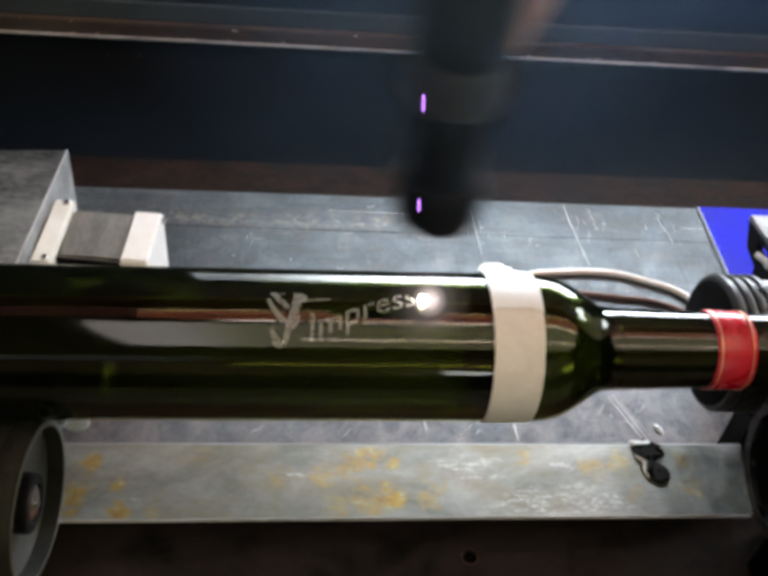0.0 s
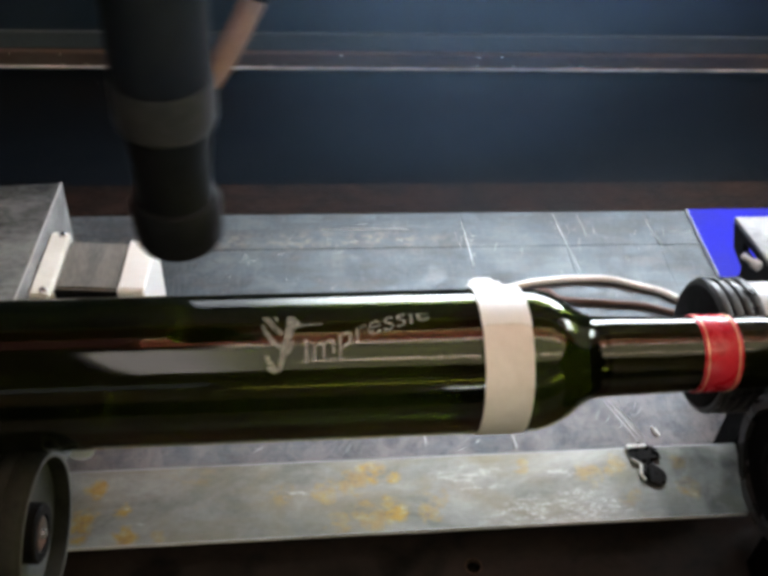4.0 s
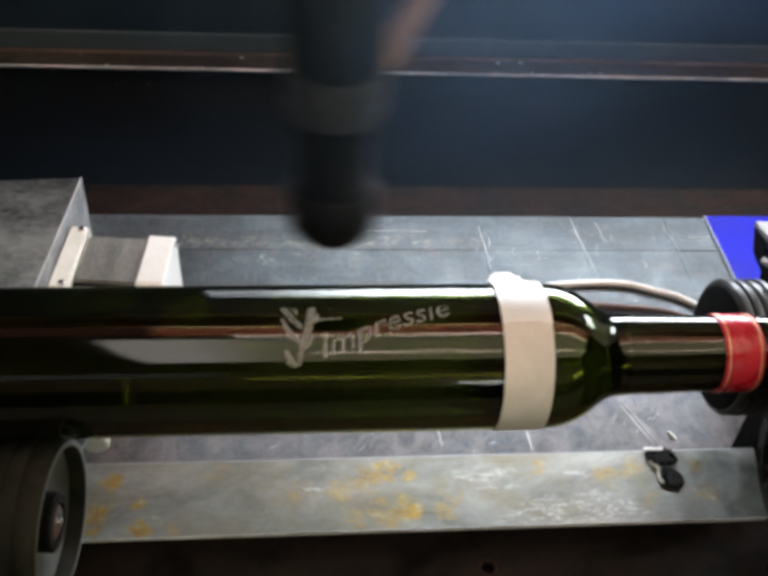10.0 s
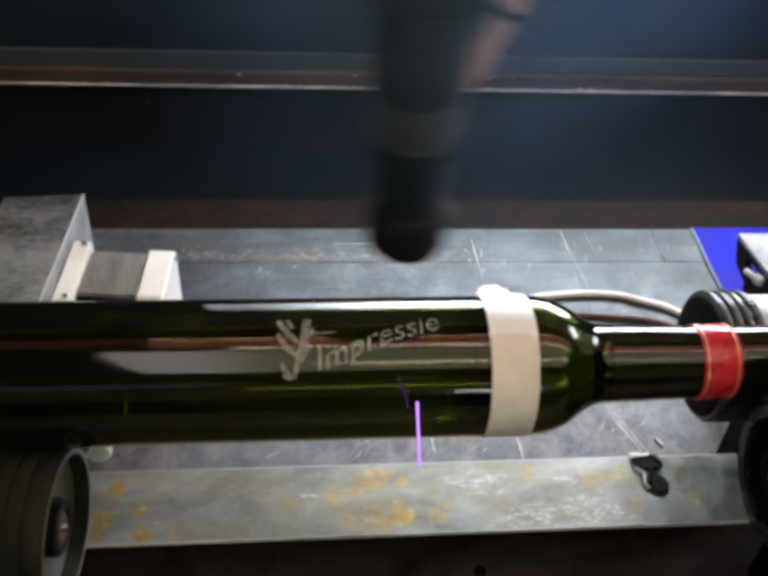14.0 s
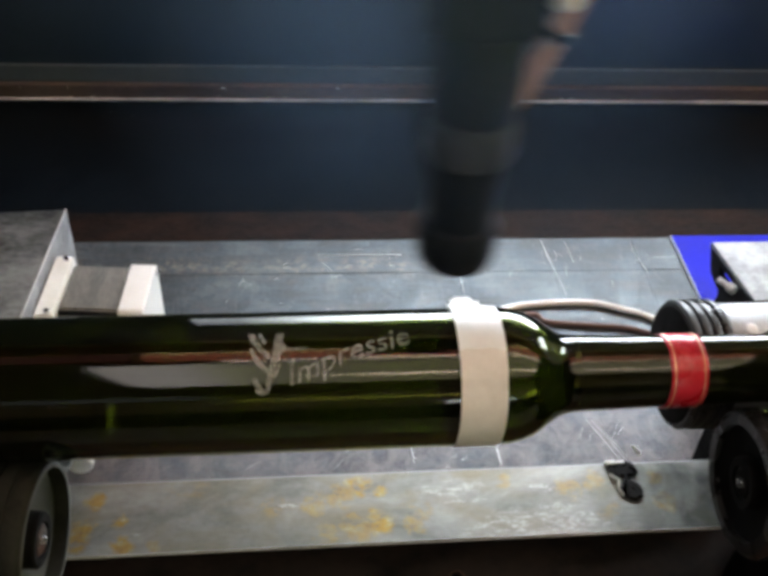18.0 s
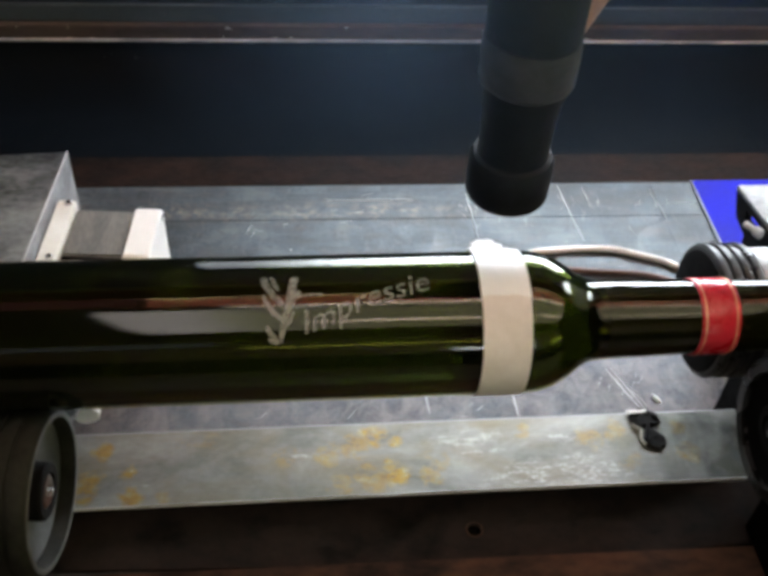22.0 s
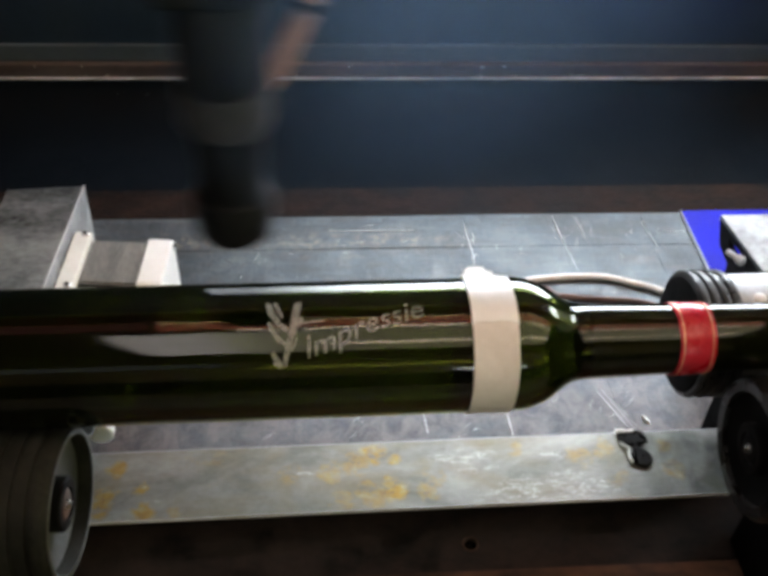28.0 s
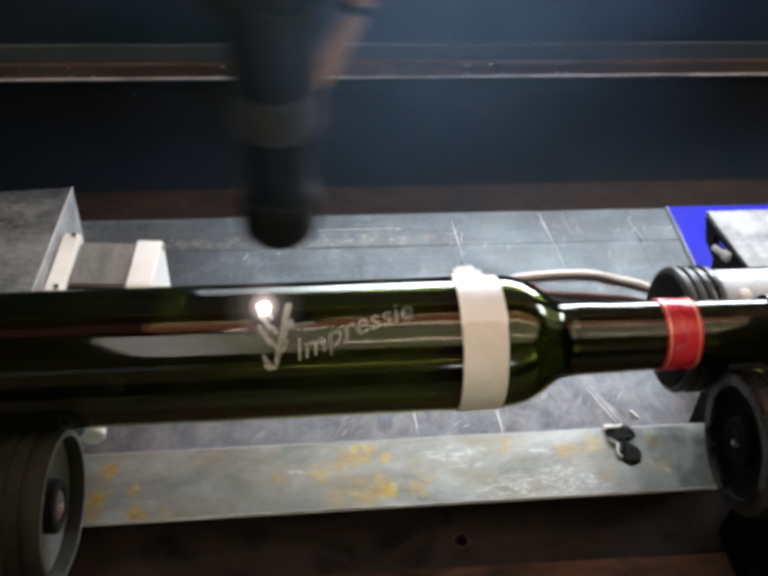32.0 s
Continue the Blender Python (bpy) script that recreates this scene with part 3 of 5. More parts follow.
    tagged(part("room_floor", block(-2.5, 2.5, -2.5, 2.5, -0.95, -0.90, 0), PLASTER), "grey floor of the room", "floor", kind="structure")
    tagged(part("ceiling", block(-2.5, 2.5, -2.5, 2.5, 1.60, 1.65, 0), WOOD_CEILING), "brown boarded ceiling of the room", "ceiling", kind="structure")
    for name, box in (("room_wall_1", (-2.55, -2.5, -2.5, 2.5)), ("room_wall_2", (2.5, 2.55, -2.5, 2.5)), ("room_wall_3", (-2.5, 2.5, -2.55, -2.5)), ("room_wall_4", (-2.5, 2.5, 2.5, 2.55))):
        tagged(part(name, block(*box, -0.90, 1.60, 0), WARM_PLASTER if name == "room_wall_3" else PLASTER), "plain plastered wall of the room", "wall", kind="structure")


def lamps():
    # unseen panel, added for a pale patch on the bottle and for front fill
    room = thing("ceiling_light", "unseen glowing ceiling panel added for reflections and front fill", "lamp", pose(-0.365, -0.87, 1.58))
    part("diffuser", block(-0.175, 2.60, -0.57, 0.57, -0.012, 0.0), FILL_GLOW, room)
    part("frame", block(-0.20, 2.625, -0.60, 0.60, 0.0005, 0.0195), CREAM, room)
    # unseen tubes, added for thin lines mirrored in the bottle and front light
    for x, y in ((0.95, -0.19), (1.12, -0.93)):
        t = thing("tube_lamp", "unseen glowing tube added for mirrored lines and front light", "lamp", pose(x, y, 1.52), "ceiling tube lamps")
        part("tube", turned([(-1.2, 0.011), (-1.19, 0.014), (1.19, 0.014), (1.2, 0.011)], n=20), TUBE_GLOW, t, smooth=True)
        part("batten", block(-1.22, 1.22, -0.03, 0.03, 0.025, 0.0795, 0.002), CREAM, t)
        for end in (-1.205, 1.195):
            part("socket", block(end, end + 0.010, -0.018, 0.018, -0.018, 0.0248, 0.001), CREAM, t)


def mirrored_panes():
    # unseen panes, added to mirror a yellow and a short white line on the bottle
    w = thing("window_2", "unseen glowing panes added for lines mirrored low on the bottle", "window", kind="structure")
    part("pane", block(-0.30, 0.95, -2.4995, -2.490, 1.000, 1.060, 0), YELLOW_PANE, w, "yellow glowing strip")
    part("pane", block(0.45, 0.95, -2.4995, -2.490, 0.430, 0.570, 0), DAY_PANE, w, "pale glowing pane")
    part("frame", block(0.43, 0.97, -2.4995, -2.486, 0.575, 0.600, 0.002), CREAM, w)
    # dim pane added for a faint grey band on the bottle's left
    part("pane", block(-1.90, -0.42, -2.4995, -2.490, 1.20, 1.52, 0), DIM_PANE, w, "dim glowing pane")
    # unseen window, added to put broken glints on the bottle's shoulder
    w = thing("window_3", "unseen bright window of two panes added for glints on the shoulder", "window", kind="structure")
    for y0, y1 in ((0.95, 1.22), (1.32, 1.72)):
        part("pane", block(2.490, 2.4995, y0, y1, 0.95, 1.50, 0), SIDE_PANE, w, "pale glowing pane")
    for y0, y1, z0, z1 in ((0.91, 0.948, 0.91, 1.54), (1.222, 1.318, 0.91, 1.54), (1.722, 1.76, 0.91, 1.54), (0.949, 1.221, 0.91, 0.948), (1.319, 1.721, 0.91, 0.948), (0.949, 1.221, 1.502, 1.54), (1.319, 1.721, 1.502, 1.54)):
        part("frame", block(2.482, 2.4995, y0, y1, z0, z1, 0.002), CREAM, w)
    # unseen yellow strips, added to mirror a yellow-green crescent on the shoulder
    w = thing("window_4", "unseen glowing yellow strips added for a crescent on the shoulder", "window", kind="structure")
    part("pane", block(2.490, 2.4995, -2.40, -0.40, 0.52, 0.72, 0), SIDE_YELLOW_PANE, w, "yellow glowing strip")
    part("pane", block(1.85, 2.40, -2.4995, -2.490, 0.52, 0.68, 0), SIDE_YELLOW_PANE, w, "yellow glowing strip")
    for z0, z1 in ((0.49, 0.518), (0.722, 0.75)):
        part("frame", block(2.484, 2.4995, -2.43, -0.37, z0, z1, 0.002), CREAM, w)


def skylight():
    # unseen glowing strips, added only to mirror red and tan bands on the bottle
    s = thing("skylight", "unseen glowing red and tan strips added to mirror in the bottle", "skylight", pose(0, 0, 1.585), kind="structure")
    for y0, y1, m, tint in ((0.455, 0.500, TAN_BAND, "tan"), (0.270, 0.305, TAN_BAND, "tan"), (0.165, 0.190, TAN_BAND, "tan"), (0.020, 0.110, RED_BAND, "red"), (-0.13, -0.050, RED_BAND, "red"), (0.345, 0.385, RED_BAND, "red")):
        part("pane", block(-0.42, 2.2, y0, y1, -0.006, 0.0, 0), m, s, tint + " glowing strip")
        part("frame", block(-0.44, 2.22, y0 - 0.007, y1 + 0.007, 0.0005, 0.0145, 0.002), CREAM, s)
    part("pane", block(-1.10, -0.445, -0.100, 0.260, -0.006, 0.0, 0), DIM_RED_BAND, s, "dull red glowing strip")


# ---- the bed: loose steel plates with open joints ----
def bed():
    floor = thing("bed", "grey scratched steel plates laid edge to edge as the machine bed", "machine bed", kind="structure")
    xs = (-0.75, -0.42, 0.0580, 0.1400, 0.2190, 0.42, 0.75)
    ys = (-0.50, -0.03, 0.2747, BED_BACK - 0.0005)
    random.seed(4)
    for i in range(len(xs) - 1):
        for j in range(len(ys) - 1):
            g = 0.00022
            dz = random.uniform(-0.0003, 0.0)
            part("plate", block(xs[i] + g * 0.25, xs[i + 1] - g * 0.25, ys[j] + g, ys[j + 1] - g, -0.004, dz, 0.0002), BED, floor)
    # long bright scratches
    for x0, y0, x1, y1, w in ((0.0572, 0.305, 0.0592, 0.250, 0.0008), (0.0590, 0.100, 0.0600, 0.072, 0.0012), (0.1372, 0.315, 0.1412, 0.271, 0.0009), (0.1415, 0.270, 0.1445, 0.243, 0.0006),
                              (0.2160, 0.304, 0.2212, 0.272, 0.0006), (0.1580, 0.313, 0.1600, 0.285, 0.0005), (-0.060, 0.298, 0.012, 0.2975, 0.0007), (-0.001, 0.100, 0.0005, 0.076, 0.0008),
                              (0.1290, 0.110, 0.1440, 0.074, 0.0012), (0.1325, 0.110, 0.1480, 0.073, 0.0012), (0.1360, 0.106, 0.1500, 0.076, 0.0006), (0.232, 0.291, 0.252, 0.2905, 0.0005)):
        along = Vector((x1 - x0, y1 - y0, 0)).normalized()
        s = Vector((-along.y, along.x, 0)) * w * 0.4
        a, b = Vector((x0, y0, 0)), Vector((x1, y1, 0))
        mid = (a + b) / 2 + s * random.uniform(-1, 1)
        part("scratch", slab([(p.x, p.y) for p in (a - s * 0.3, mid - s, b - s * 0.4, b + s * 0.4, mid + s, a + s * 0.3)], 0.0001, 0.0004), SCRATCH, floor, "bright scratch in the steel")
    # many fine short scratches and chips, in loose groups
    fine = bmesh.new()
    for cx, cy, sx, sy, lean, n in ((0.150, 0.285, 0.030, 0.020, 0.10, 9), (0.205, 0.285, 0.026, 0.022, 0.12, 8), (0.100, 0.255, 0.050, 0.030, 0.15, 8), (0.060, 0.285, 0.012, 0.020, 0.05, 8), (0.140, 0.092, 0.020, 0.014, 0.45, 10),
                                    (-0.060, 0.285, 0.090, 0.022, 1.5, 12), (-0.040, 0.090, 0.110, 0.022, 0.8, 16), (-0.10, 0.230, 0.06, 0.035, 0.6, 9), (0.185, 0.225, 0.035, 0.030, 1.3, 8)):
        for _ in range(n):
            x, y = random.gauss(cx, sx / 2), random.gauss(cy, sy / 2)
            if not (-0.40 < x < 0.25 and 0.055 < y < 0.316):
                continue
            a, half, w = random.gauss(lean, 0.22), random.uniform(0.0015, 0.0075), random.uniform(0.00008, 0.00022)
            d, q = Vector((math.sin(a), math.cos(a), 0)) * half, Vector((math.cos(a), -math.sin(a), 0)) * w
            m = Vector((x, y, 0.00025))
            fine.faces.new([fine.verts.new(p) for p in (m - d, m + q, m + d, m - q)])
    part("fine_scratches", fine, SCRATCH, floor, "many fine bright scratches")
    part("weld_drop", turned([(-0.0042, 0.0004), (-0.003, 0.0012), (0, 0.0015), (0.003, 0.0012), (0.0042, 0.0004)], n=14), WHITE_PLATE, floor, "shiny pale drop of metal", True).matrix_basis = pose(0.1578, 0.0812, 0.0008, 0, 0, -62)


# ---- front frame of the machine ----
def front_frame():
    f = thing("front_frame", "dark rusty brown steel frame with a drilled hole", "steel frame", kind="structure")
    # plate with a hole, made of a ring and a grid of outer corners
    bm = bmesh.new()
    cx, cy, r, n = 0.0170, -0.0158, 0.0043, 24
    x0, x1, y0, y1 = -0.72, 0.72, -0.0360, 0.0160
    outer = []
    for i in range(n):
        c, s = math.cos(2 * math.pi * i / n), math.sin(2 * math.pi * i / n)
        k = min((x1 - cx if c > 0 else cx - x0) / max(abs(c), 1e-6), (y1 - cy if s > 0 else cy - y0) / max(abs(s), 1e-6))
        outer.append((cx + c * k, cy + s * k))
    rings = []
    for z in (0.0012, 0.0042):
        rings.append(([bm.verts.new((cx + r * math.cos(2 * math.pi * i / n), cy + r * math.sin(2 * math.pi * i / n), z)) for i in range(n)], [bm.verts.new((*p, z)) for p in outer]))
    for i in range(n):
        j = (i + 1) % n
        for inner, rim in rings:
            bm.faces.new((inner[i], inner[j], rim[j], rim[i]))
        bm.faces.new((rings[0][0][i], rings[0][0][j], rings[1][0][j], rings[1][0][i]))
        bm.faces.new((rings[0][1][i], rings[0][1][j], rings[1][1][j], rings[1][1][i]))
    part("drilled_plate", bm, RUST, f)
    bm = turned([(0.0043, 0.0043), (0.0047, 0.0046), (0.0047, 0.0050), (0.0043, 0.0053)], "z", 24, closed=True)
    bmesh.ops.translate(bm, verts=bm.verts, vec=(cx, cy, 0))
    part("hole_burr", bm, RUST_PALE, f, "brown burr round the hole")
    # black sheet stands in for the shade inside the hole
    part("hole_bottom", block(cx - 0.006, cx + 0.006, cy - 0.006, cy + 0.006, 0.0004, 0.0010, 0), DEEP_BLACK, f, "black sheet in place of the shade inside the hole")
    part("front_board", block(-0.72, 0.72, -0.16, -0.0365, 0.0006, 0.0085, 0.001), RUST_PALE, f, "paler brown front strip")


# ---- roller rig ----
def stained_bar():
    bar = thing("aluminium_angle_bar", "dull aluminium angle bar with yellow stains", "metal bar", RIG)
    part("top_flange", slab([(-0.30, -0.0170), (0.1720, -0.0170), (0.1825, 0.0315), (-0.30, 0.0315)], BAR_Z - 0.003, BAR_Z), BAR, bar)
    part("back_flange", block(-0.30, 0.1815, 0.0288, 0.0313, 0.0003, BAR_Z - 0.0032), BAR, bar)
    part("front_rim", block(-0.30, 0.1718, -0.01775, -0.01705, BAR_Z - 0.0022, BAR_Z + 0.0001, 0.0002), SCRATCH, bar, "bright strip along the front rim")
    part("bright_rim", block(-0.30, 0.1820, 0.03155, 0.0324, BAR_Z - 0.0030, BAR_Z + 0.0001, 0.0002), PALE_STEEL, bar, "bright strip along the back rim")


def uneven(bm):
    """Dents in a solid."""
    for v in bm.verts:
        v.co += Vector((noise.noise(v.co * 260), noise.noise(v.co * 260 + Vector((5, 1, 2))), 0)) * 0.0014
    return bm


def black_bolt():
    # dark blot on the bar, built as flat black lumps
    b = thing("black_bolt", "dark blot on the bar, built as two flat black lumps", "bolt", RIG @ pose(0.1225, 0.0200, BAR_Z))
    bm = turned([(0.0002, 0.0090), (0.0014, 0.0092), (0.0018, 0.0078)], "z", 22)
    bmesh.ops.transform(bm, verts=bm.verts, matrix=Matrix.LocRotScale((0.0000, 0.0066, 0), Euler((0, 0, -0.15)), (1.0, 0.80, 1)))
    part("head", uneven(bm), DEEP_BLACK, b)
    bm = turned([(0.0002, 0.0084), (0.0014, 0.0086), (0.0018, 0.0072)], "z", 22)
    bmesh.ops.transform(bm, verts=bm.verts, matrix=Matrix.LocRotScale((0.0020, -0.0086, 0), Euler((0, 0, 0.1)), (0.82, 0.92, 1)))
    part("nut", uneven(bm), DEEP_BLACK, b)
    # cream strip and white block stand in for glints on its edges
    part("torn_washer", pipe([(-0.0088, 0.0030, 0.0012), (-0.0066, 0.0006, 0.0014), (-0.0044, -0.0016, 0.0016), (-0.0054, -0.0055, 0.0014), (-0.0058, -0.0090, 0.0014), (-0.0044, -0.0125, 0.0012)], 0.0008, 8), CREAM, b, "cream strip in place of a bright edge", True)
    part("glint", block(-0.0098, 0.0030, 0.0098, 0.0136, 0.0004, 0.0024, 0.0008), WHITE_PLATE, b, "white block in place of a glint")


def roller(name, r, length, side, label, disc, pitch=0.0081, tyre=None, sunk=0.0):
    """A rubber drive wheel on an x axis; its open face lies at x = 0 and the body runs to the given side."""
    w = thing(name, label, "roller wheel", group="rubber roller wheels")
    s = side
    rim = 0.0052 if sunk else 0.0085
    prof = [(0.0, r - rim), (0.0, r - 0.0024), (s * 0.0020, r - 0.0005)]
    x = 0.0030
    while x < length - pitch:
        prof += [(s * x, r), (s * (x + pitch * 0.55), r), (s * (x + pitch * 0.62), r - 0.0016), (s * (x + pitch * 0.82), r - 0.0016), (s * (x + pitch * 0.88), r)]
        x += pitch
    k = sunk
    prof += [(s * length, r - 0.001), (s * length, r - 0.0085), (s * (k + 0.0075), r - 0.0085), (s * (k + 0.0065), r - rim - 0.0005)]
    part("tyre", turned(prof, n=72, closed=True), tyre or RUBBER, w, smooth=True)
    if k:
        # rim is dusty, and its reflection is put into the grey as well
        part("rim_edge", turned([(-s * 0.0001, r - 0.0053), (-s * 0.0003, r - 0.0048), (-s * 0.0003, r - 0.0030), (-s * 0.0001, r - 0.0025), (s * 0.0004, r - 0.0030), (s * 0.0004, r - 0.0048)], n=72, closed=True), HUB_GREY, w, "dusty grey rim, lightened as if reflecting", True)
    part("web", turned([(s * (k + 0.0060), 0.0130), (s * (k + 0.0045), r - 0.0125), (s * (k + 0.0030), r - 0.0085), (s * (k + 0.0030), r - rim - 0.0001), (s * (k + 0.012), r - rim - 0.0001), (s * (k + 0.012), 0.0130)], n=60, closed=True), disc, w, "recessed wheel disc", True)
    h = k - 0.0035 if sunk else 0.0
    part("hub", turned([(s * (h + 0.014), 0.0142), (s * (h + 0.0015), 0.0142), (s * (h + 0.0005), 0.0130), (s * (h + 0.0005), 0.0092), (s * (h + 0.0035), 0.0086), (s * (h + 0.014), 0.0086)], n=36, closed=True), DARK_RUBBER, w, "black hub ring", True)
    part("axle_screw", turned([(s * (h + 0.014), 0.0084), (s * (h + 0.0020), 0.0084), (s * (h + 0.0008), 0.0070), (s * (h + 0.0008), 0.0030), (s * (h + 0.0026), 0.0026)], n=28), RUST_PALE if disc is HUB_GREY else DARK_RUBBER, w, "axle end", True)
    part("screw_tip", turned([(s * (h + 0.0024), 0.0024), (s * (h - 0.0006), 0.0020), (s * (h - 0.0012), 0.0010)], n=14), STEEL, w, "bright screw tip", True)
    return w


def ribbed_roller():
    """A short roller with a closed flat face at x = 0 and round ribs."""
    w = thing("rubber_roller", "black ribbed rubber roller behind the bottle's neck", "roller wheel", group="rubber roller wheels")
    r, prof = 0.0382, [(0.0, 0.006), (0.0, 0.0362)]
    for k in range(4):
        x = 0.0008 + 0.0060 * k
        prof += [(x, r - 0.0010), (x + 0.0006, r - 0.0002), (x + 0.0014, r), (x + 0.0036, r - 0.0001), (x + 0.0046, r - 0.0007), (x + 0.0049, r - 0.0022), (x + 0.0057, r - 0.0022)]
    part("tyre", turned(prof + [(0.0240, 0.0340), (0.0240, 0.006)], n=80, closed=True), RIB_GREY, w, smooth=True)
    part("face_cap", turned([(-0.0010, 0.0050), (-0.0010, 0.0335), (-0.0004, 0.0345), (-0.0002, 0.0345)], n=72), DARK_RUBBER, w, "deep black flat face", True)
    part("axle_end", turned([(-0.0030, 0.0020), (-0.0024, 0.0045), (-0.0010, 0.0049)], n=24), BLACK, w, "dark axle end", True)
    return w


def shafts():
    for y, z, x0, x1 in ((-0.0448, 0.1073, -0.285, -0.224), (0.0448, 0.1073, -0.285, -0.224), (-0.0390, 0.1215, 0.172, 0.275), (0.0440, 0.1255, 0.225, 0.275)):
        s = thing("axle", "dark steel axle of a roller wheel", "axle", RIG @ pose(0, y, z), "roller axles")
        part("rod", turned([(x0, 0.0045), (x0 + 0.0005, 0.005), (x1 - 0.0005, 0.005), (x1, 0.0045)], n=20), BLACK, s, smooth=True)
    # black blocks stand in for shade under and before the neck's rollers
    k = thing("bearing_block", "black block put where shade falls under the neck's rollers", "bearing block", RIG @ pose(0.184, 0, 0))
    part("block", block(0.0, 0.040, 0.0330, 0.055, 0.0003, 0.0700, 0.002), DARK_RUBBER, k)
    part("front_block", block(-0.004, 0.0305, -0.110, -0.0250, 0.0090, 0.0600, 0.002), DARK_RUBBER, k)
    part("base", block(0.0405, 0.055, 0.010, 0.055, 0.0003, 0.0060, 0.001), BLACK, k)
    # unseen plates; the right one is raised to keep light off the bar
    for x, front, top in ((-0.295, -0.065, 0.145), (0.215, -0.17, 0.300)):
        st = thing("roller_stand", "unseen black side plate at the axles, raised on the right to block light", "side plate", RIG @ pose(x, 0, 0), "roller stands")
        part("plate", block(0, 0.0095, front, 0.065 if x < 0 else 0.005, 0.0003, top, 0.001), BLACK, st)
        part("foot", block(-0.008, 0.018, -0.065, 0.065 if x < 0 else 0.005, 0.0003, 0.004, 0.0008), BLACK, st)


def drive_box():
    place = pose(-0.2415, 0.1700, 0, 0, 0, -4.4)
    b = thing("drive_box", "smudged aluminium box with a bright folded edge", "metal box")
    part("body", slab([(-0.2899, 0.2176), (-0.2383, 0.2213), (-0.2530, 0.0560), (-0.3045, 0.0520)], 0.0003, 0.1080), BOX_METAL, b)
    # paler sheet: light thrown back by the end plate, put into the colour
    part("side_sheet", slab([(-0.2381, 0.2211), (-0.2374, 0.2211), (-0.2521, 0.0562), (-0.2528, 0.0562)], 0.0003, 0.1081), BRACKET, b, "paler side sheet that imitates light off the end plate")
    part("folded_edge", slab([(-0.2384, 0.2212), (-0.2373, 0.2213), (-0.2520, 0.0560), (-0.2531, 0.0560)], 0.1082, 0.1087), SCRATCH, b, "bright folded edge")
    m = thing("stepper_motor", "grey stepper motor between two cream white end plates", "motor", place)
    part("end_plate", block(0.0006, 0.0130, -0.046, 0.0135, 0.040, 0.0985, 0.0012), CREAM, m, "cream white end plate")
    part("core", block(0.0137, 0.0520, -0.0365, 0.0075, 0.044, 0.0962, 0.0015), MOTOR, m, "grey laminated motor core")
    part("end_plate", slab_x([(-0.042, 0.044), (-0.040, 0.0975), (-0.038, 0.0990), (0.0065, 0.0990), (0.0110, 0.0950), (0.0145, 0.044)], 0.0522, 0.0685), WHITE_PLATE, m, "bright white end plate")
    # black strip stands in for the shade on the core's front
    part("shadow_gap", block(0.0137, 0.0520, -0.0385, -0.0367, 0.044, 0.0955, 0.0004), DARK_RUBBER, m, "black strip in place of shade at the core's lower edge")
    for x, y in ((0.0085, -0.0420), (0.0085, 0.0095)):
        part("screw", turned([(0.0965, 0.0022), (0.0997, 0.0022), (0.1003, 0.0016)], "z", 14), STEEL, m, "steel screw head", True).matrix_basis = pose(x, y, 0)
    part("screw", turned([(0, 0.0022), (0.0015, 0.0022), (0.0022, 0.0014)], "x", 14), STEEL, m, "steel screw head", True).matrix_basis = pose(0.0685, 0.0060, 0.0930)
    part("mount", block(0.0150, 0.0450, -0.034, 0.002, 0.0003, 0.0438), BLACK, m, "black motor foot")
    w = thing("white_pulley", "white plastic pulley under the bottle", "pulley", RIG @ pose(-0.2105, 0.0500, 0.0480, 0, 0, 90))
    part("rim", turned([(-0.004, 0.0068), (-0.003, 0.0078), (0.003, 0.0078), (0.004, 0.0068)], n=28), CREAM, w, smooth=True)
    part("shaft", turned([(0.0042, 0.003), (0.040, 0.003)], n=14), STEEL, w, smooth=True)


def slab_x(outline, x0, x1):
    bm = slab(outline, x0, x1)
    for v in bm.verts:
        v.co = (v.co.z, v.co.x, v.co.y)
    bmesh.ops.bevel(bm, geom=bm.edges[:], offset=0.0007, segments=2, affect="EDGES", clamp_overlap=True)
    return bm


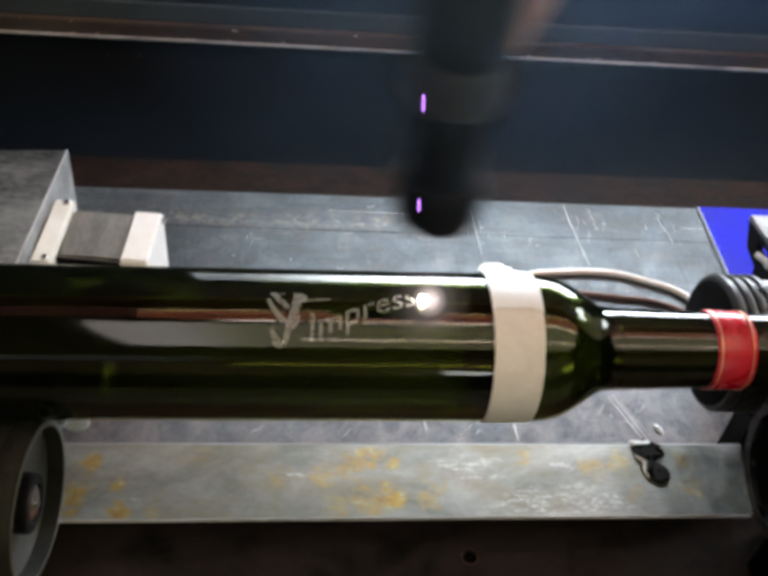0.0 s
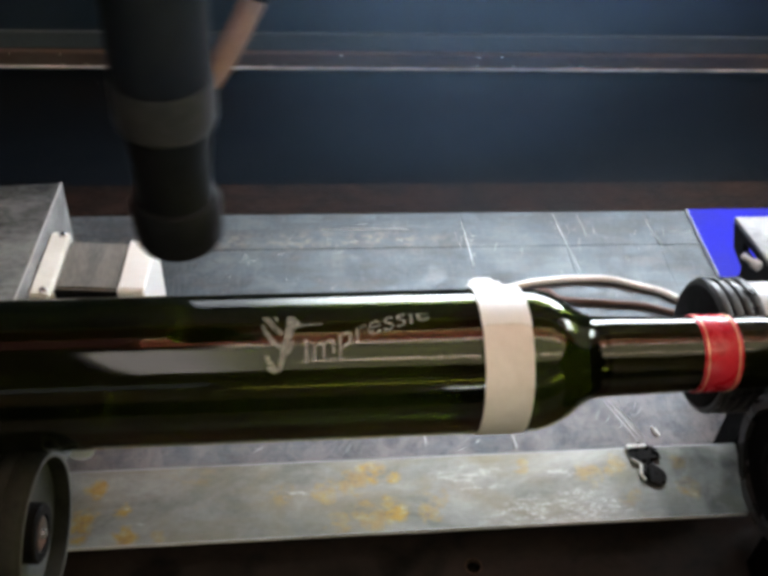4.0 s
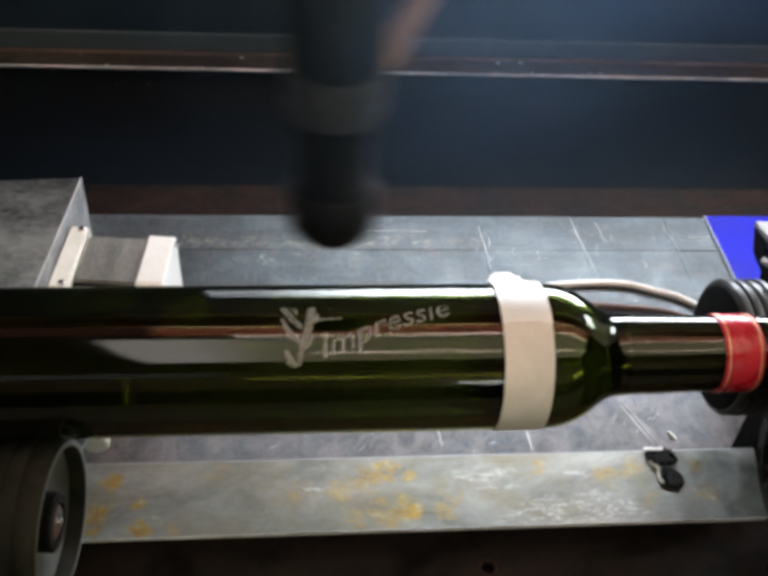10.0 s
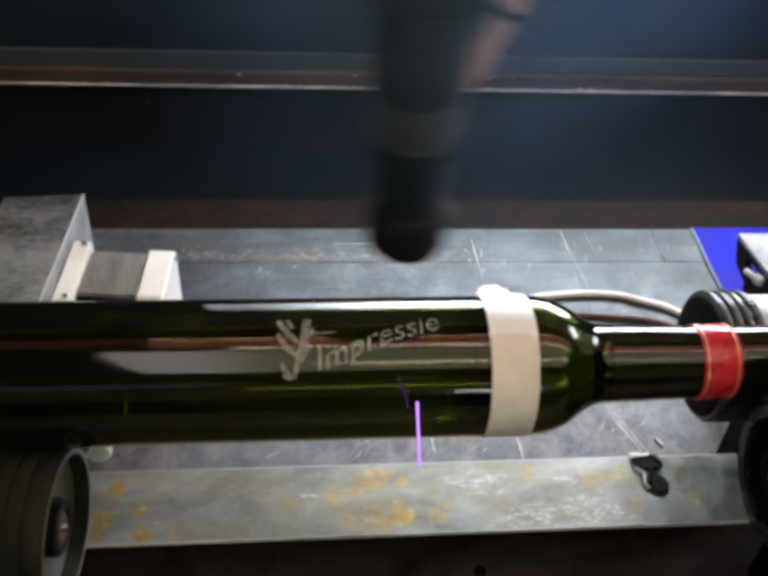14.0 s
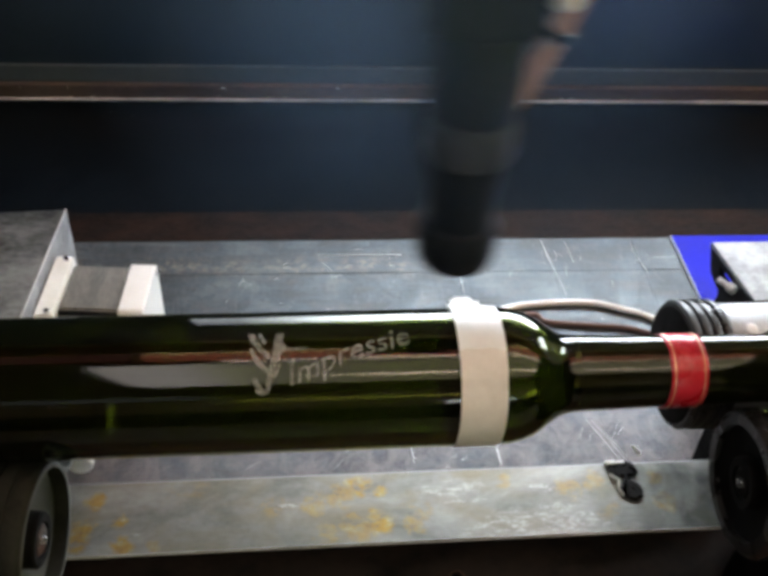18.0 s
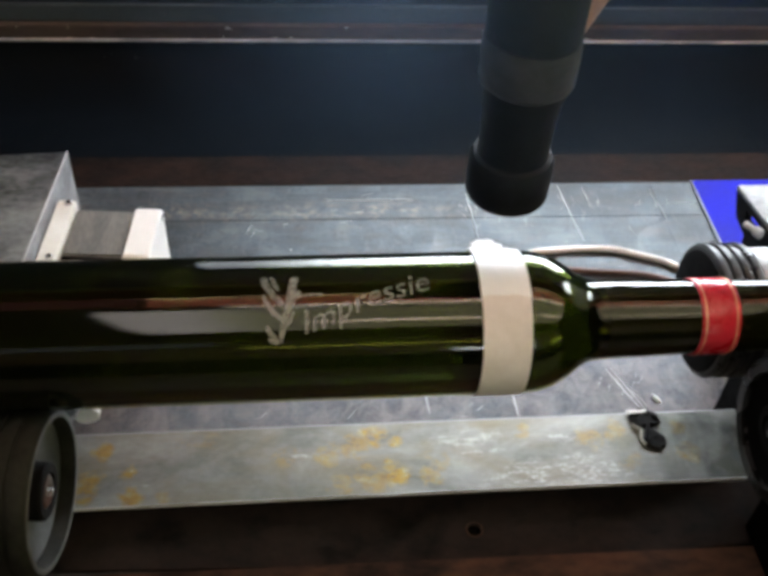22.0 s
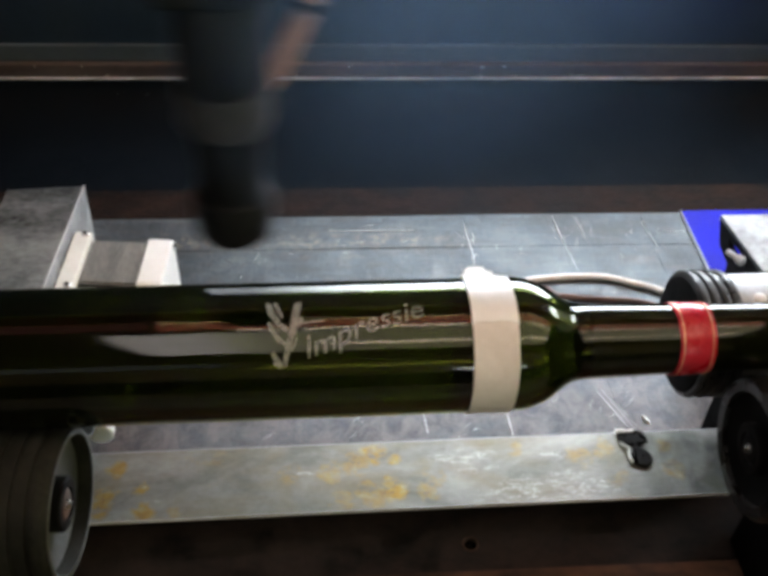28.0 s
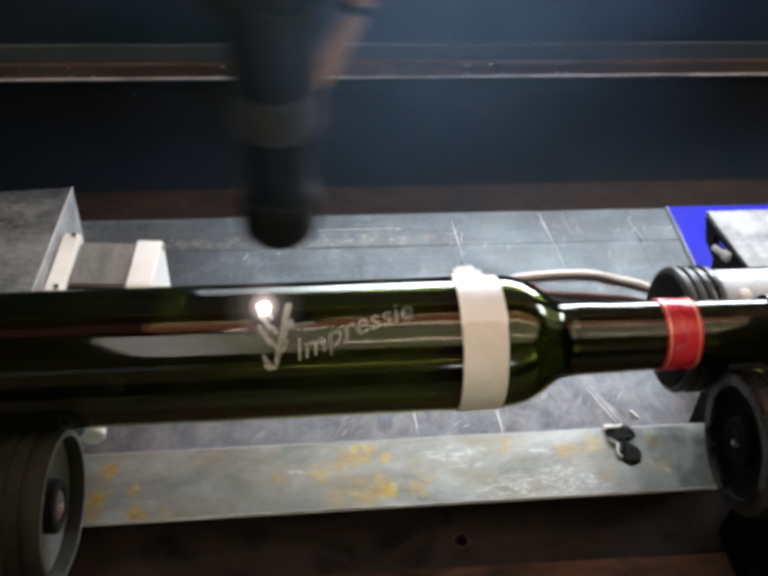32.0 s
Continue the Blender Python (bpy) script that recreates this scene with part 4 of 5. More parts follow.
def right_bracket():
    b = thing("bearing_bracket", "pale aluminium bracket with a black open end", "bracket", RIG @ pose(0, 0, 0))
    part("top", slab([(0.2125, 0.1684), (0.40, 0.1684), (0.40, 0.1085), (0.2205, 0.1085)], 0.1110, 0.1150), BRACKET, b)
    part("front_wall", block(0.2300, 0.40, 0.1040, 0.1080, 0.0003, 0.1140, 0.0008), BRACKET, b)
    # black end frame under the slanted edge, with an opening; rows are (share of the edge, depth below the top)
    outer = [(0.0, 0.0030), (0.104, 0.0150), (0.150, 0.0195), (0.389, 0.0246), (0.430, 0.0370), (0.800, 0.0330), (1.0, 0.0200), (1.0, 0.0020)]
    inner = [(0.266, 0.0078), (0.280, 0.0110), (0.306, 0.0142), (0.409, 0.0145), (0.500, 0.0130), (0.620, 0.0106), (0.718, 0.0084), (0.500, 0.0072)]
    back, front = Vector((0.2125, 0.1684, 0.1130)), Vector((0.2205, 0.1085, 0.1130))
    bm, rings = bmesh.new(), []
    for off in (0.0, 0.0045):
        rings.append([[bm.verts.new(back.lerp(front, u) + Vector((off, 0, 0.0020 - d))) for u, d in loop] for loop in (outer, inner)])
    for i in range(8):
        k = (i + 1) % 8
        for loops in rings:
            bm.faces.new((loops[0][i], loops[0][k], loops[1][k], loops[1][i]))
        for n in (0, 1):
            bm.faces.new((rings[0][n][i], rings[0][n][k], rings[1][n][k], rings[1][n][i]))
    part("end_frame", bm, BLACK, b, "black end frame with an opening")
    part("foot", block(0.2240, 0.2340, 0.1200, 0.1600, 0.0003, 0.0700, 0.001), BLACK, b, "black foot")
    bolt = part("bolt", turned([(-0.0012, 0.0026), (-0.0004, 0.0036), (0.0044, 0.0036), (0.0050, 0.0026)], n=24), SCRATCH, b, "bright steel bolt", True)
    bolt.matrix_basis = pose(0.2160, 0.1285, 0.1062, 0, 0, 122)
    part("shank", turned([(0.0052, 0.0021), (0.0130, 0.0021), (0.0134, 0.0016)], n=16), SCRATCH, bolt, smooth=True)
    d = thing("pale_drum", "pale grey metal drum beside the ribbed roller", "drum", RIG @ pose(0.1645, 0.0440, 0.1255))
    part("shell", turned([(0, 0.030), (0.0008, 0.0352), (0.058, 0.0352), (0.060, 0.030)], n=64), DRUM, d, smooth=True)
    part("set_screw", turned([(0.0340, 0.0040), (0.0358, 0.0036), (0.0364, 0.0020)], "z", 16), WHITE_PLATE, d, "bright set screw", True).matrix_basis = pose(0.0115, 0, 0, 11, 0, 0)


def loose_things():
    s = thing("blue_sheet", "bright blue plastic sheet lying on the bed", "plastic sheet")
    part("sheet", block(0.2562, 0.47, 0.100, 0.3170, 0.0003, 0.0028, 0.0003), BLUE, s)
    part("pale_edge", block(0.2553, 0.2561, 0.100, 0.3170, 0.0003, 0.0029, 0.0002), PALE_EDGE, s, "pale cut edge")
    c = thing("white_cable", "white cable lying in a bow on the bed", "cable")
    part("sheath", pipe([(-0.155, 0.165, 0.0027), (-0.05, 0.175, 0.0027), (0.03, 0.205, 0.0027), (0.0920, 0.2260, 0.0027), (0.1085, 0.2295, 0.0027), (0.1369, 0.2318, 0.0027), (0.1645, 0.2303, 0.0027), (0.1858, 0.2225, 0.0027), (0.2032, 0.2150, 0.0027), (0.2180, 0.200, 0.0027), (0.225, 0.175, 0.0027)], 0.0026), WHITE_CABLE, c, smooth=True)
    c = thing("dark_cable", "thin dark red cable lying on the bed", "cable")
    part("sheath", pipe([(-0.12, 0.160, 0.002), (0.0, 0.185, 0.002), (0.101, 0.2184, 0.002), (0.121, 0.2099, 0.002), (0.157, 0.2052, 0.002), (0.1853, 0.2013, 0.002), (0.212, 0.190, 0.002)], 0.0023), DARK_CABLE, c, smooth=True)


# ---- the bottle ----
def bottle():
    b = thing("wine_bottle", "dark green glass wine bottle lying on rubber rollers", "bottle", RIG @ pose(0, 0, AXIS_Z))
    outer = [(-0.262, 0.010), (-0.2655, 0.024), (-0.265, 0.031), (-0.260, 0.0345), (-0.255, BODY_R), (0.0180, BODY_R), (0.0255, 0.03485), (0.0310, 0.0340), (0.0365, 0.0322), (0.0415, 0.0296), (0.0460, 0.0264), (0.0500, 0.0236),
             (0.0540, 0.0214), (0.0580, 0.0203), (0.0640, 0.0198), (0.0900, 0.0191), (0.1200, 0.0184), (0.1680, 0.0178), (0.1688, 0.0192), (0.1700, 0.0197), (0.1760, 0.0197), (0.1775, 0.0186), (0.1850, 0.0180), (0.1858, 0.0150)]
    inner = [(0.1852, 0.0136), (0.1700, 0.0136), (0.1200, 0.0140), (0.0640, 0.0152), (0.0560, 0.0178), (0.0500, 0.0206), (0.0450, 0.0240), (0.0400, 0.0272), (0.0340, 0.0300), (0.0250, 0.0317), (0.0150, 0.0320), (-0.250, 0.0320), (-0.256, 0.0300), (-0.258, 0.0200), (-0.256, 0.006)]
    part("glass", turned(outer + inner, n=128), GLASS, b, smooth=True)
    # unseen dark core, added to block light shining through the neck
    part("stopper", turned([(0.0585, 0.0100), (0.0600, 0.0160), (0.0640, 0.0155), (0.1200, 0.0143), (0.1700, 0.0139), (0.1848, 0.0138)], n=48), NECK_CORE, b, "unseen dark core added to block light through the neck", True)
    # sheet of paper tape round the shoulder end
    band = [(-0.0024, BODY_R + 0.0002), (-0.0024, BODY_R + 0.0005), (0.0200, BODY_R + 0.0005), (0.0200, BODY_R + 0.0002)]
    tape = part("tape_band", turned(band, n=128, closed=True), TAPE, b, "beige masking tape band", True)
    bm = bmesh.new()
    rows, cols = [], 8
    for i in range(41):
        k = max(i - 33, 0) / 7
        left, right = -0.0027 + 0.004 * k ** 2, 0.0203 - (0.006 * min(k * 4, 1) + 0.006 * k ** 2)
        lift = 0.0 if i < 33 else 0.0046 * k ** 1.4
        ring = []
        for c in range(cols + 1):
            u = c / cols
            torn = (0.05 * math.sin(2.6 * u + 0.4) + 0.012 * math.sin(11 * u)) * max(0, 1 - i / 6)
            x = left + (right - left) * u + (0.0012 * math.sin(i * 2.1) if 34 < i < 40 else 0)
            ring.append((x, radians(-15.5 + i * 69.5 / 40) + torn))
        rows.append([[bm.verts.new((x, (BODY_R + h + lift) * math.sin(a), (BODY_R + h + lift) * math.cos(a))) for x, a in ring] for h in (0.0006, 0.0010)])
    for p, q in zip(rows, rows[1:]):
        for c in range(cols):
            bm.faces.new((p[1][c], p[1][c + 1], q[1][c + 1], q[1][c]))
            bm.faces.new((p[0][c], p[0][c + 1], q[0][c + 1], q[0][c]))
        for c in (0, cols):
            bm.faces.new((p[0][c], p[1][c], q[1][c], q[0][c]))
    for p in (rows[0], rows[-1]):
        for c in range(cols):
            bm.faces.new((p[0][c], p[0][c + 1], p[1][c + 1], p[1][c]))
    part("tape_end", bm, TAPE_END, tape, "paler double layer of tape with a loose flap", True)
    ring = part("red_band", turned([(0.1078, 0.0184), (0.1078, 0.0192), (0.1086, 0.0195), (0.1262, 0.0193), (0.1270, 0.0190), (0.1270, 0.0180)], n=96, closed=True), RED, b, "red foil band", True)
    for x in (0.1096, 0.1250):
        part("gold_line", turned([(x - 0.0005, 0.0191), (x - 0.0005, 0.0196), (x + 0.0005, 0.0196), (x + 0.0005, 0.0191)], n=96, closed=True), GOLD, ring, "thin gold line", True)
    engraving(b)
    return b


def on_glass(bm):
    """Wrap flat (x, degrees from the top) onto the bottle's body."""
    r = BODY_R + 0.00012
    for v in bm.verts:
        a = radians(v.co.y)
        v.co = (v.co.x, r * math.sin(a), r * math.cos(a))
    return bm


def stroke(points, bm):
    """A band of varying width through rows of (x, degrees, half width in mm)."""
    mm = 0.6109 / 1000       # metres of arc in a degree
    rows = []
    for i, (x, a, w) in enumerate(points):
        x0, a0, _ = points[max(i - 1, 0)]
        x1, a1, _ = points[min(i + 1, len(points) - 1)]
        way = Vector((x1 - x0, (a1 - a0) * mm)).normalized()
        rows.append((bm.verts.new((x - way.y * w / 1000, a + way.x * w / 1000 / mm, 0)), bm.verts.new((x + way.y * w / 1000, a - way.x * w / 1000 / mm, 0))))
    for p, q in zip(rows, rows[1:]):
        bm.faces.new((p[0], p[1], q[1], q[0]))
    return bm


LASER_LINE = -2.3      # degrees from the top at which the beam meets the glass
ROWS = []              # engraved rows still to be cut: part, degrees on the bottle


def cut_rows(flat, low, high):
    """The piece of a flat drawing that lies between two angles."""
    bm = flat.copy()
    for a, side in ((low, -1), (high, 1)):
        bmesh.ops.bisect_plane(bm, geom=bm.verts[:] + bm.edges[:] + bm.faces[:], plane_co=(0, a, 0), plane_no=(0, side, 0), clear_outer=True)
    return bm


def engraving(b):
    marks = (((-0.1018, 13, 1.1), (-0.1012, 8, 1.2), (-0.1000, 0, 1.3), (-0.0965, -9, 1.1), (-0.0925, -15.5, 0.8)),
             ((-0.0988, 13, 0.7), (-0.0978, 8, 0.8), (-0.0964, 2, 0.8), (-0.0946, -4, 0.5)),
             ((-0.0864, 13, 1.3), (-0.0872, 7.5, 1.4), (-0.0880, 1, 1.5), (-0.0897, -15.5, 1.5), (-0.0919, -27, 1.2), (-0.0931, -35, 1.0), (-0.0943, -43.5, 0.8)),
             ((-0.1013, -8, 0.7), (-0.0996, -14, 0.9), (-0.0974, -20.4, 0.9), (-0.0948, -24, 0.7), (-0.0925, -28, 0.6)),
             ((-0.1001, -31, 0.6), (-0.0986, -36, 0.9), (-0.0970, -39, 0.9), (-0.0952, -41.5, 0.7)),
             ((-0.0994, -40, 0.5), (-0.0975, -42, 0.8), (-0.0944, -43.5, 0.9)),
             ((-0.0978, -22.8, 0.5), (-0.0947, -23.2, 0.6)),
             ((-0.0852, -4.5, 0.7), (-0.0866, -8, 1.0), (-0.0890, -14, 0.9)),
             ((-0.0746, -7.7, 0.3), (-0.0800, -8.2, 0.5), (-0.0868, -9.4, 0.6)),
             ((-0.0880, -21, 0.4), (-0.0893, -27, 0.6), (-0.0908, -31, 0.4)))
    flat = bmesh.new()
    for rows in marks:
        fine = []
        for (x0, a0, w0), (x1, a1, w1) in zip(rows, rows[1:]):
            fine += [(x0 + (x1 - x0) * k / 6, a0 + (a1 - a0) * k / 6, w0 + (w1 - w0) * k / 6) for k in range(6)]
        # a rough outline: the width wavers
        fine = [(x, a, 1.2 * w * (1 + 0.35 * noise.noise(Vector((x * 900, a * 0.7, 3))))) for x, a, w in fine + [rows[-1]]]
        stroke(fine, flat)
    # the engraved word, rising towards its end
    curve = bpy.data.curves.new("word", "FONT")
    curve.body, curve.resolution_u = "Impressie", 3
    temporary = new("word_curve", curve)
    me = bpy.data.meshes.new_from_object(temporary.evaluated_get(bpy.context.evaluated_depsgraph_get()))
    bpy.data.objects.remove(temporary)
    bm = bmesh.new()
    bm.from_mesh(me)
    bpy.data.meshes.remove(me)
    bmesh.ops.triangulate(bm, faces=bm.faces)
    for _ in range(2):
        bmesh.ops.subdivide_edges(bm, edges=[e for e in bm.edges if e.calc_length() > 0.12], cuts=1)
        bmesh.ops.triangulate(bm, faces=bm.faces)
    low, high = min(v.co.x for v in bm.verts), max(v.co.x for v in bm.verts)
    xs = (-0.0830, -0.0730, -0.0635, -0.0555, -0.0490, -0.0410, -0.0350, -0.0262)
    base = (-37.5, -33.0, -25.5, -20.0, -16.5, -12.8, -10.2, -6.5)
    for v in bm.verts:
        x = xs[0] + (v.co.x - low) / (high - low) * (xs[-1] - xs[0])
        v.co = (x, float(np.interp(x, xs, base)) + v.co.y * 25.5, 0)
    word = bpy.data.meshes.new("word")
    bm.to_mesh(word)
    bm.free()
    flat.from_mesh(word)
    bpy.data.meshes.remove(word)
    step, count = 0.9, 16
    part("engraved_figure", on_glass(cut_rows(flat, -90, LASER_LINE)), FROST, b, "frosted engraved figure and the lower part of a word")
    for k in range(count):
        a = LASER_LINE + step * k
        ROWS.append((part("engraved_row", on_glass(cut_rows(flat, a, a + step)), FROST, b, "freshly engraved frosted row"), a + step / 2))
        tagged(ROWS[-1][0], kind="stuff")
    flat.free()


# ---- the laser head ----
def laser_head():
    h = thing("laser_engraver", "black laser head with a dark grey collar over the bottle", "laser head")
    part("nozzle_cup", turned([(0.2515, 0.0150), (0.2520, 0.0168), (0.2540, 0.0177), (0.2700, 0.0177), (0.2725, 0.0165), (0.2735, 0.0138)], "z", 64), BLACK, h, smooth=True)
    part("waist", turned([(0.2736, 0.0148), (0.2800, 0.0146), (0.2920, 0.0150), (0.3020, 0.0160), (0.3063, 0.0164)], "z", 56), BLACK, h, smooth=True)
    part("collar", turned([(0.3064, 0.0164), (0.3082, 0.0184), (0.3100, 0.0190), (0.3254, 0.0190), (0.3272, 0.0186)], "z", 64), COLLAR, h, "dark grey collar", True)
    part("tube", turned([(0.3273, 0.0183), (0.3640, 0.0185), (0.3652, 0.0178)], "z", 56), BLACK, h, smooth=True)
    f = part("air_fitting", turned([(-0.008, 0.0035), (-0.006, 0.0048), (0.005, 0.0048), (0.007, 0.0030)], "z", 20), BLACK, h, "small black air fitting", True)
    f.matrix_basis = pose(0.0, 0.0195, 0.2790, 24, 0, 0)
    part("fitting_tip", turned([(0.0072, 0.0020), (0.0076, 0.0030), (0.0110, 0.0030), (0.0114, 0.0020)], "z", 16), TEAL, f, "pale teal plastic tip", True)
    hose = part("air_hose", pipe([(0.0150, 0.012, 0.3170), (0.0200, 0.014, 0.3230), (0.0290, 0.017, 0.3390), (0.0370, 0.020, 0.3560), (0.0440, 0.022, 0.3780), (0.0420, 0.024, 0.4100), (0.030, 0.026, 0.440)], 0.0047, 14), HOSE, h, "tan rubber air hose", True)
    clamp = part("hose_clamp", turned([(-0.0020, 0.0049), (-0.0020, 0.0063), (0.0020, 0.0063), (0.0020, 0.0049)], "z", 20, closed=True), BLACK, hose, "black clamp", True)
    clamp.matrix_basis = pose(0.0348, 0.0192, 0.3510, 0, 22, 0)
    part("clear_fitting", turned([(0, 0.003), (0.0020, 0.0052), (0.0120, 0.0052), (0.0140, 0.003)], "z", 20), WHITE_PLATE, h, "pale shiny fitting", True).matrix_basis = pose(0.0262, -0.012, 0.3760)
    part("housing", block(-0.024, 0.020, -0.020, 0.0145, 0.3655, 0.500, 0.003), BLACK, h, "black housing over the tube")
    part("carriage", block(-0.028, 0.028, 0.015, 0.034, 0.405, 0.52, 0.002), BLACK, h, "black carriage plate")
    return h


def gantry():
    g = thing("gantry_beam", "unseen red-brown beam that carries the laser head", "beam", kind="structure")
    # unseen; red colour and both strips are chosen to mirror as bands
    part("beam", block(-0.75, 0.75, 0.0345, 0.105, 0.440, 0.500, 0.002), RED_BROWN, g)
    part("guide_rail", block(-0.75, 0.75, 0.106, 0.112, 0.436, 0.409, 0.001), TAN, g, "unseen tan strip added to mirror in the bottle")
    part("front_rail", block(-0.75, 0.75, -0.040, -0.034, 0.440, 0.447, 0.001), BRACKET, g, "unseen pale strip added to mirror in the bottle")


def glow_material(name, colour, strength, core, reach):
    """Glow that thins out from the middle of its object, imitating bloom."""
    m = bpy.data.materials.new(name)
    m.use_nodes = True
    nt = m.node_tree
    nt.nodes.clear()
    far = nt.nodes.new("ShaderNodeVectorMath")
    far.operation = "LENGTH"
    nt.links.new(coords(nt), far.inputs[0])
    near = nt.nodes.new("ShaderNodeMapRange")
    for k, v in ((1, 0.0), (2, reach), (3, 0.0), (4, 1.0)):
        near.inputs[k].default_value = v
    nt.links.new(far.outputs["Value"], near.inputs[0])
    c = core / reach
    thin = ramp(nt, near.outputs[0], (0.0, (1, 1, 1)), (c * 0.62, (0.92,) * 3), (c * 1.0, (0.44,) * 3), (c * 1.45, (0.15,) * 3), (0.42, (0.030,) * 3), (0.66, (0.009,) * 3), (1.0, (0, 0, 0)))
    e, t, mix, o = add(nt, "ShaderNodeEmission", Color=(*colour, 1), Strength=strength), nt.nodes.new("ShaderNodeBsdfTransparent"), nt.nodes.new("ShaderNodeMixShader"), nt.nodes.new("ShaderNodeOutputMaterial")
    nt.links.new(thin, mix.inputs[0])
    nt.links.new(t.outputs[0], mix.inputs[1])
    nt.links.new(e.outputs[0], mix.inputs[2])
    nt.links.new(mix.outputs[0], o.inputs["Surface"])
    return m


def spark(name, label, ball, core, reach):
    """A hot point on the glass under a shallow dome that imitates its bloom."""
    s = thing(name, label, "spark", group="laser sparks")
    bm = bmesh.new()
    bmesh.ops.create_icosphere(bm, subdivisions=3, radius=ball)
    for v in bm.verts:
        v.co *= 1 + 0.12 * noise.noise(v.co * 500)
    part("core", bm, SPARK_GLOW, s, smooth=True)
    bm = turned([(0.0040 * (1 - (k / 12) ** 2), max(reach * k / 12, 0.0002)) for k in range(13)], "z", 40)
    bmesh.ops.delete(bm, geom=[f for f in bm.faces if len(f.verts) > 4 and f.calc_area() > 1e-5], context="FACES")
    dome = part("vapour", bm, glow_material("spark_bloom", (1.0, 0.82, 0.79), 1.9, core, reach), s, "dome that imitates the spark's bloom", True)
    # dome is turned to the camera and moved towards it
    dome.matrix_basis = pose(0, -0.0085, 0.0085, 44, 0, 7)
    for ob in s.children:
        ob.cycles.use_motion_blur = False
    return s


# glowing rod that stands in for a violet streak of the sensor
def streak_rod(length):
    d = thing("laser_beam", "floating violet rod in place of a sensor streak", "laser beam", group="laser beam dashes")
    part("ray", turned([(0, 0.0002), (0.0006, 0.0005), (length - 0.0006, 0.0005), (length, 0.0002)], "z", 10), STREAK_GLOW, d, smooth=True)
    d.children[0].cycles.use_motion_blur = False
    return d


def smoke():
    """Two curved veils added before the head in place of lens haze."""
    s = thing("smoke", "thin bluish veil added in place of lens haze", "smoke", pose(-0.037, -0.068, 0.404), kind="stuff")
    for dx, dy, dz, sx, sz, lean in ((0.0, 0.0, 0.0, 0.116, 0.128, 0.4), (0.010, 0.024, 0.012, 0.104, 0.116, -0.5)):
        bm = bmesh.new()
        n = 24
        grid = [[bm.verts.new(((i / n * 2 - 1) * sx, 0.016 * math.sin(3.0 * (i / n) + lean) + 0.012 * (j / n - 0.5) ** 2 + 0.008 * noise.noise(Vector((i * 0.2, j * 0.2, lean))), (j / n * 2 - 1) * sz)) for j in range(n + 1)] for i in range(n + 1)]
        for i in range(n):
            for j in range(n):
                bm.faces.new((grid[i][j], grid[i + 1][j], grid[i + 1][j + 1], grid[i][j + 1]))
        veil = part("veil", bm, haze_material(sx, sz), s, smooth=True)
        veil.matrix_basis = pose(dx, dy, dz)



setting()
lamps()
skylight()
mirrored_panes()
front_frame()
stained_bar()
black_bolt()
LEFT_FRONT = roller("rubber_roller", WHEEL_R, 0.052, -1, "black rubber roller wheel with a dusty grey disc", HUB_GREY, sunk=0.0050)
LEFT_FRONT.matrix_basis = RIG @ pose(-0.2046, -0.0450, 0.1067, 0, 0, -6)
LEFT_REAR = copy_thing(LEFT_FRONT, RIG @ pose(-0.2090, 0.0448, 0.1073))
RIGHT_FRONT = roller("rubber_roller", WHEEL_RR, 0.052, 1, "deep black rubber roller wheel beside the bottle's neck", DARK_RUBBER, tyre=RIB_RUBBER)
RIGHT_FRONT.matrix_basis = RIG @ pose(0.1520, -0.0390, 0.1215)
RIGHT_REAR = ribbed_roller()
RIGHT_REAR.matrix_basis = RIG @ pose(0.1400, 0.0440, 0.1255)
shafts()
drive_box()
right_bracket()
loose_things()
BOTTLE = bottle()
HEAD = laser_head()
gantry()
SPARK_BIG = spark("laser_spark", "large glowing white spark of the laser on the glass", 0.0034, 0.0090, 0.046)
SPARK_SMALL = spark("laser_spark", "small glowing white spark of the laser on the glass", 0.0022, 0.0042, 0.020)
smoke()
bed()


# ---- what moves ----
TURNS = ((-0.1, -1.0), (0.535, 0), (3.059, 4), (5.63, 8), (6.928, 10), (9.535, 14), (12.155, 18), (14.125, 21), (15.436, 23), (18.71, 28), (20.02, 30),
         (21.35, 32), (23.97, 36), (25.26, 38), (27.755, 42), (29.65, 45), (29.952, 45.5), (30.27, 46), (30.575, 46.5), (32.0, 49.768), (32.5, 50.9))
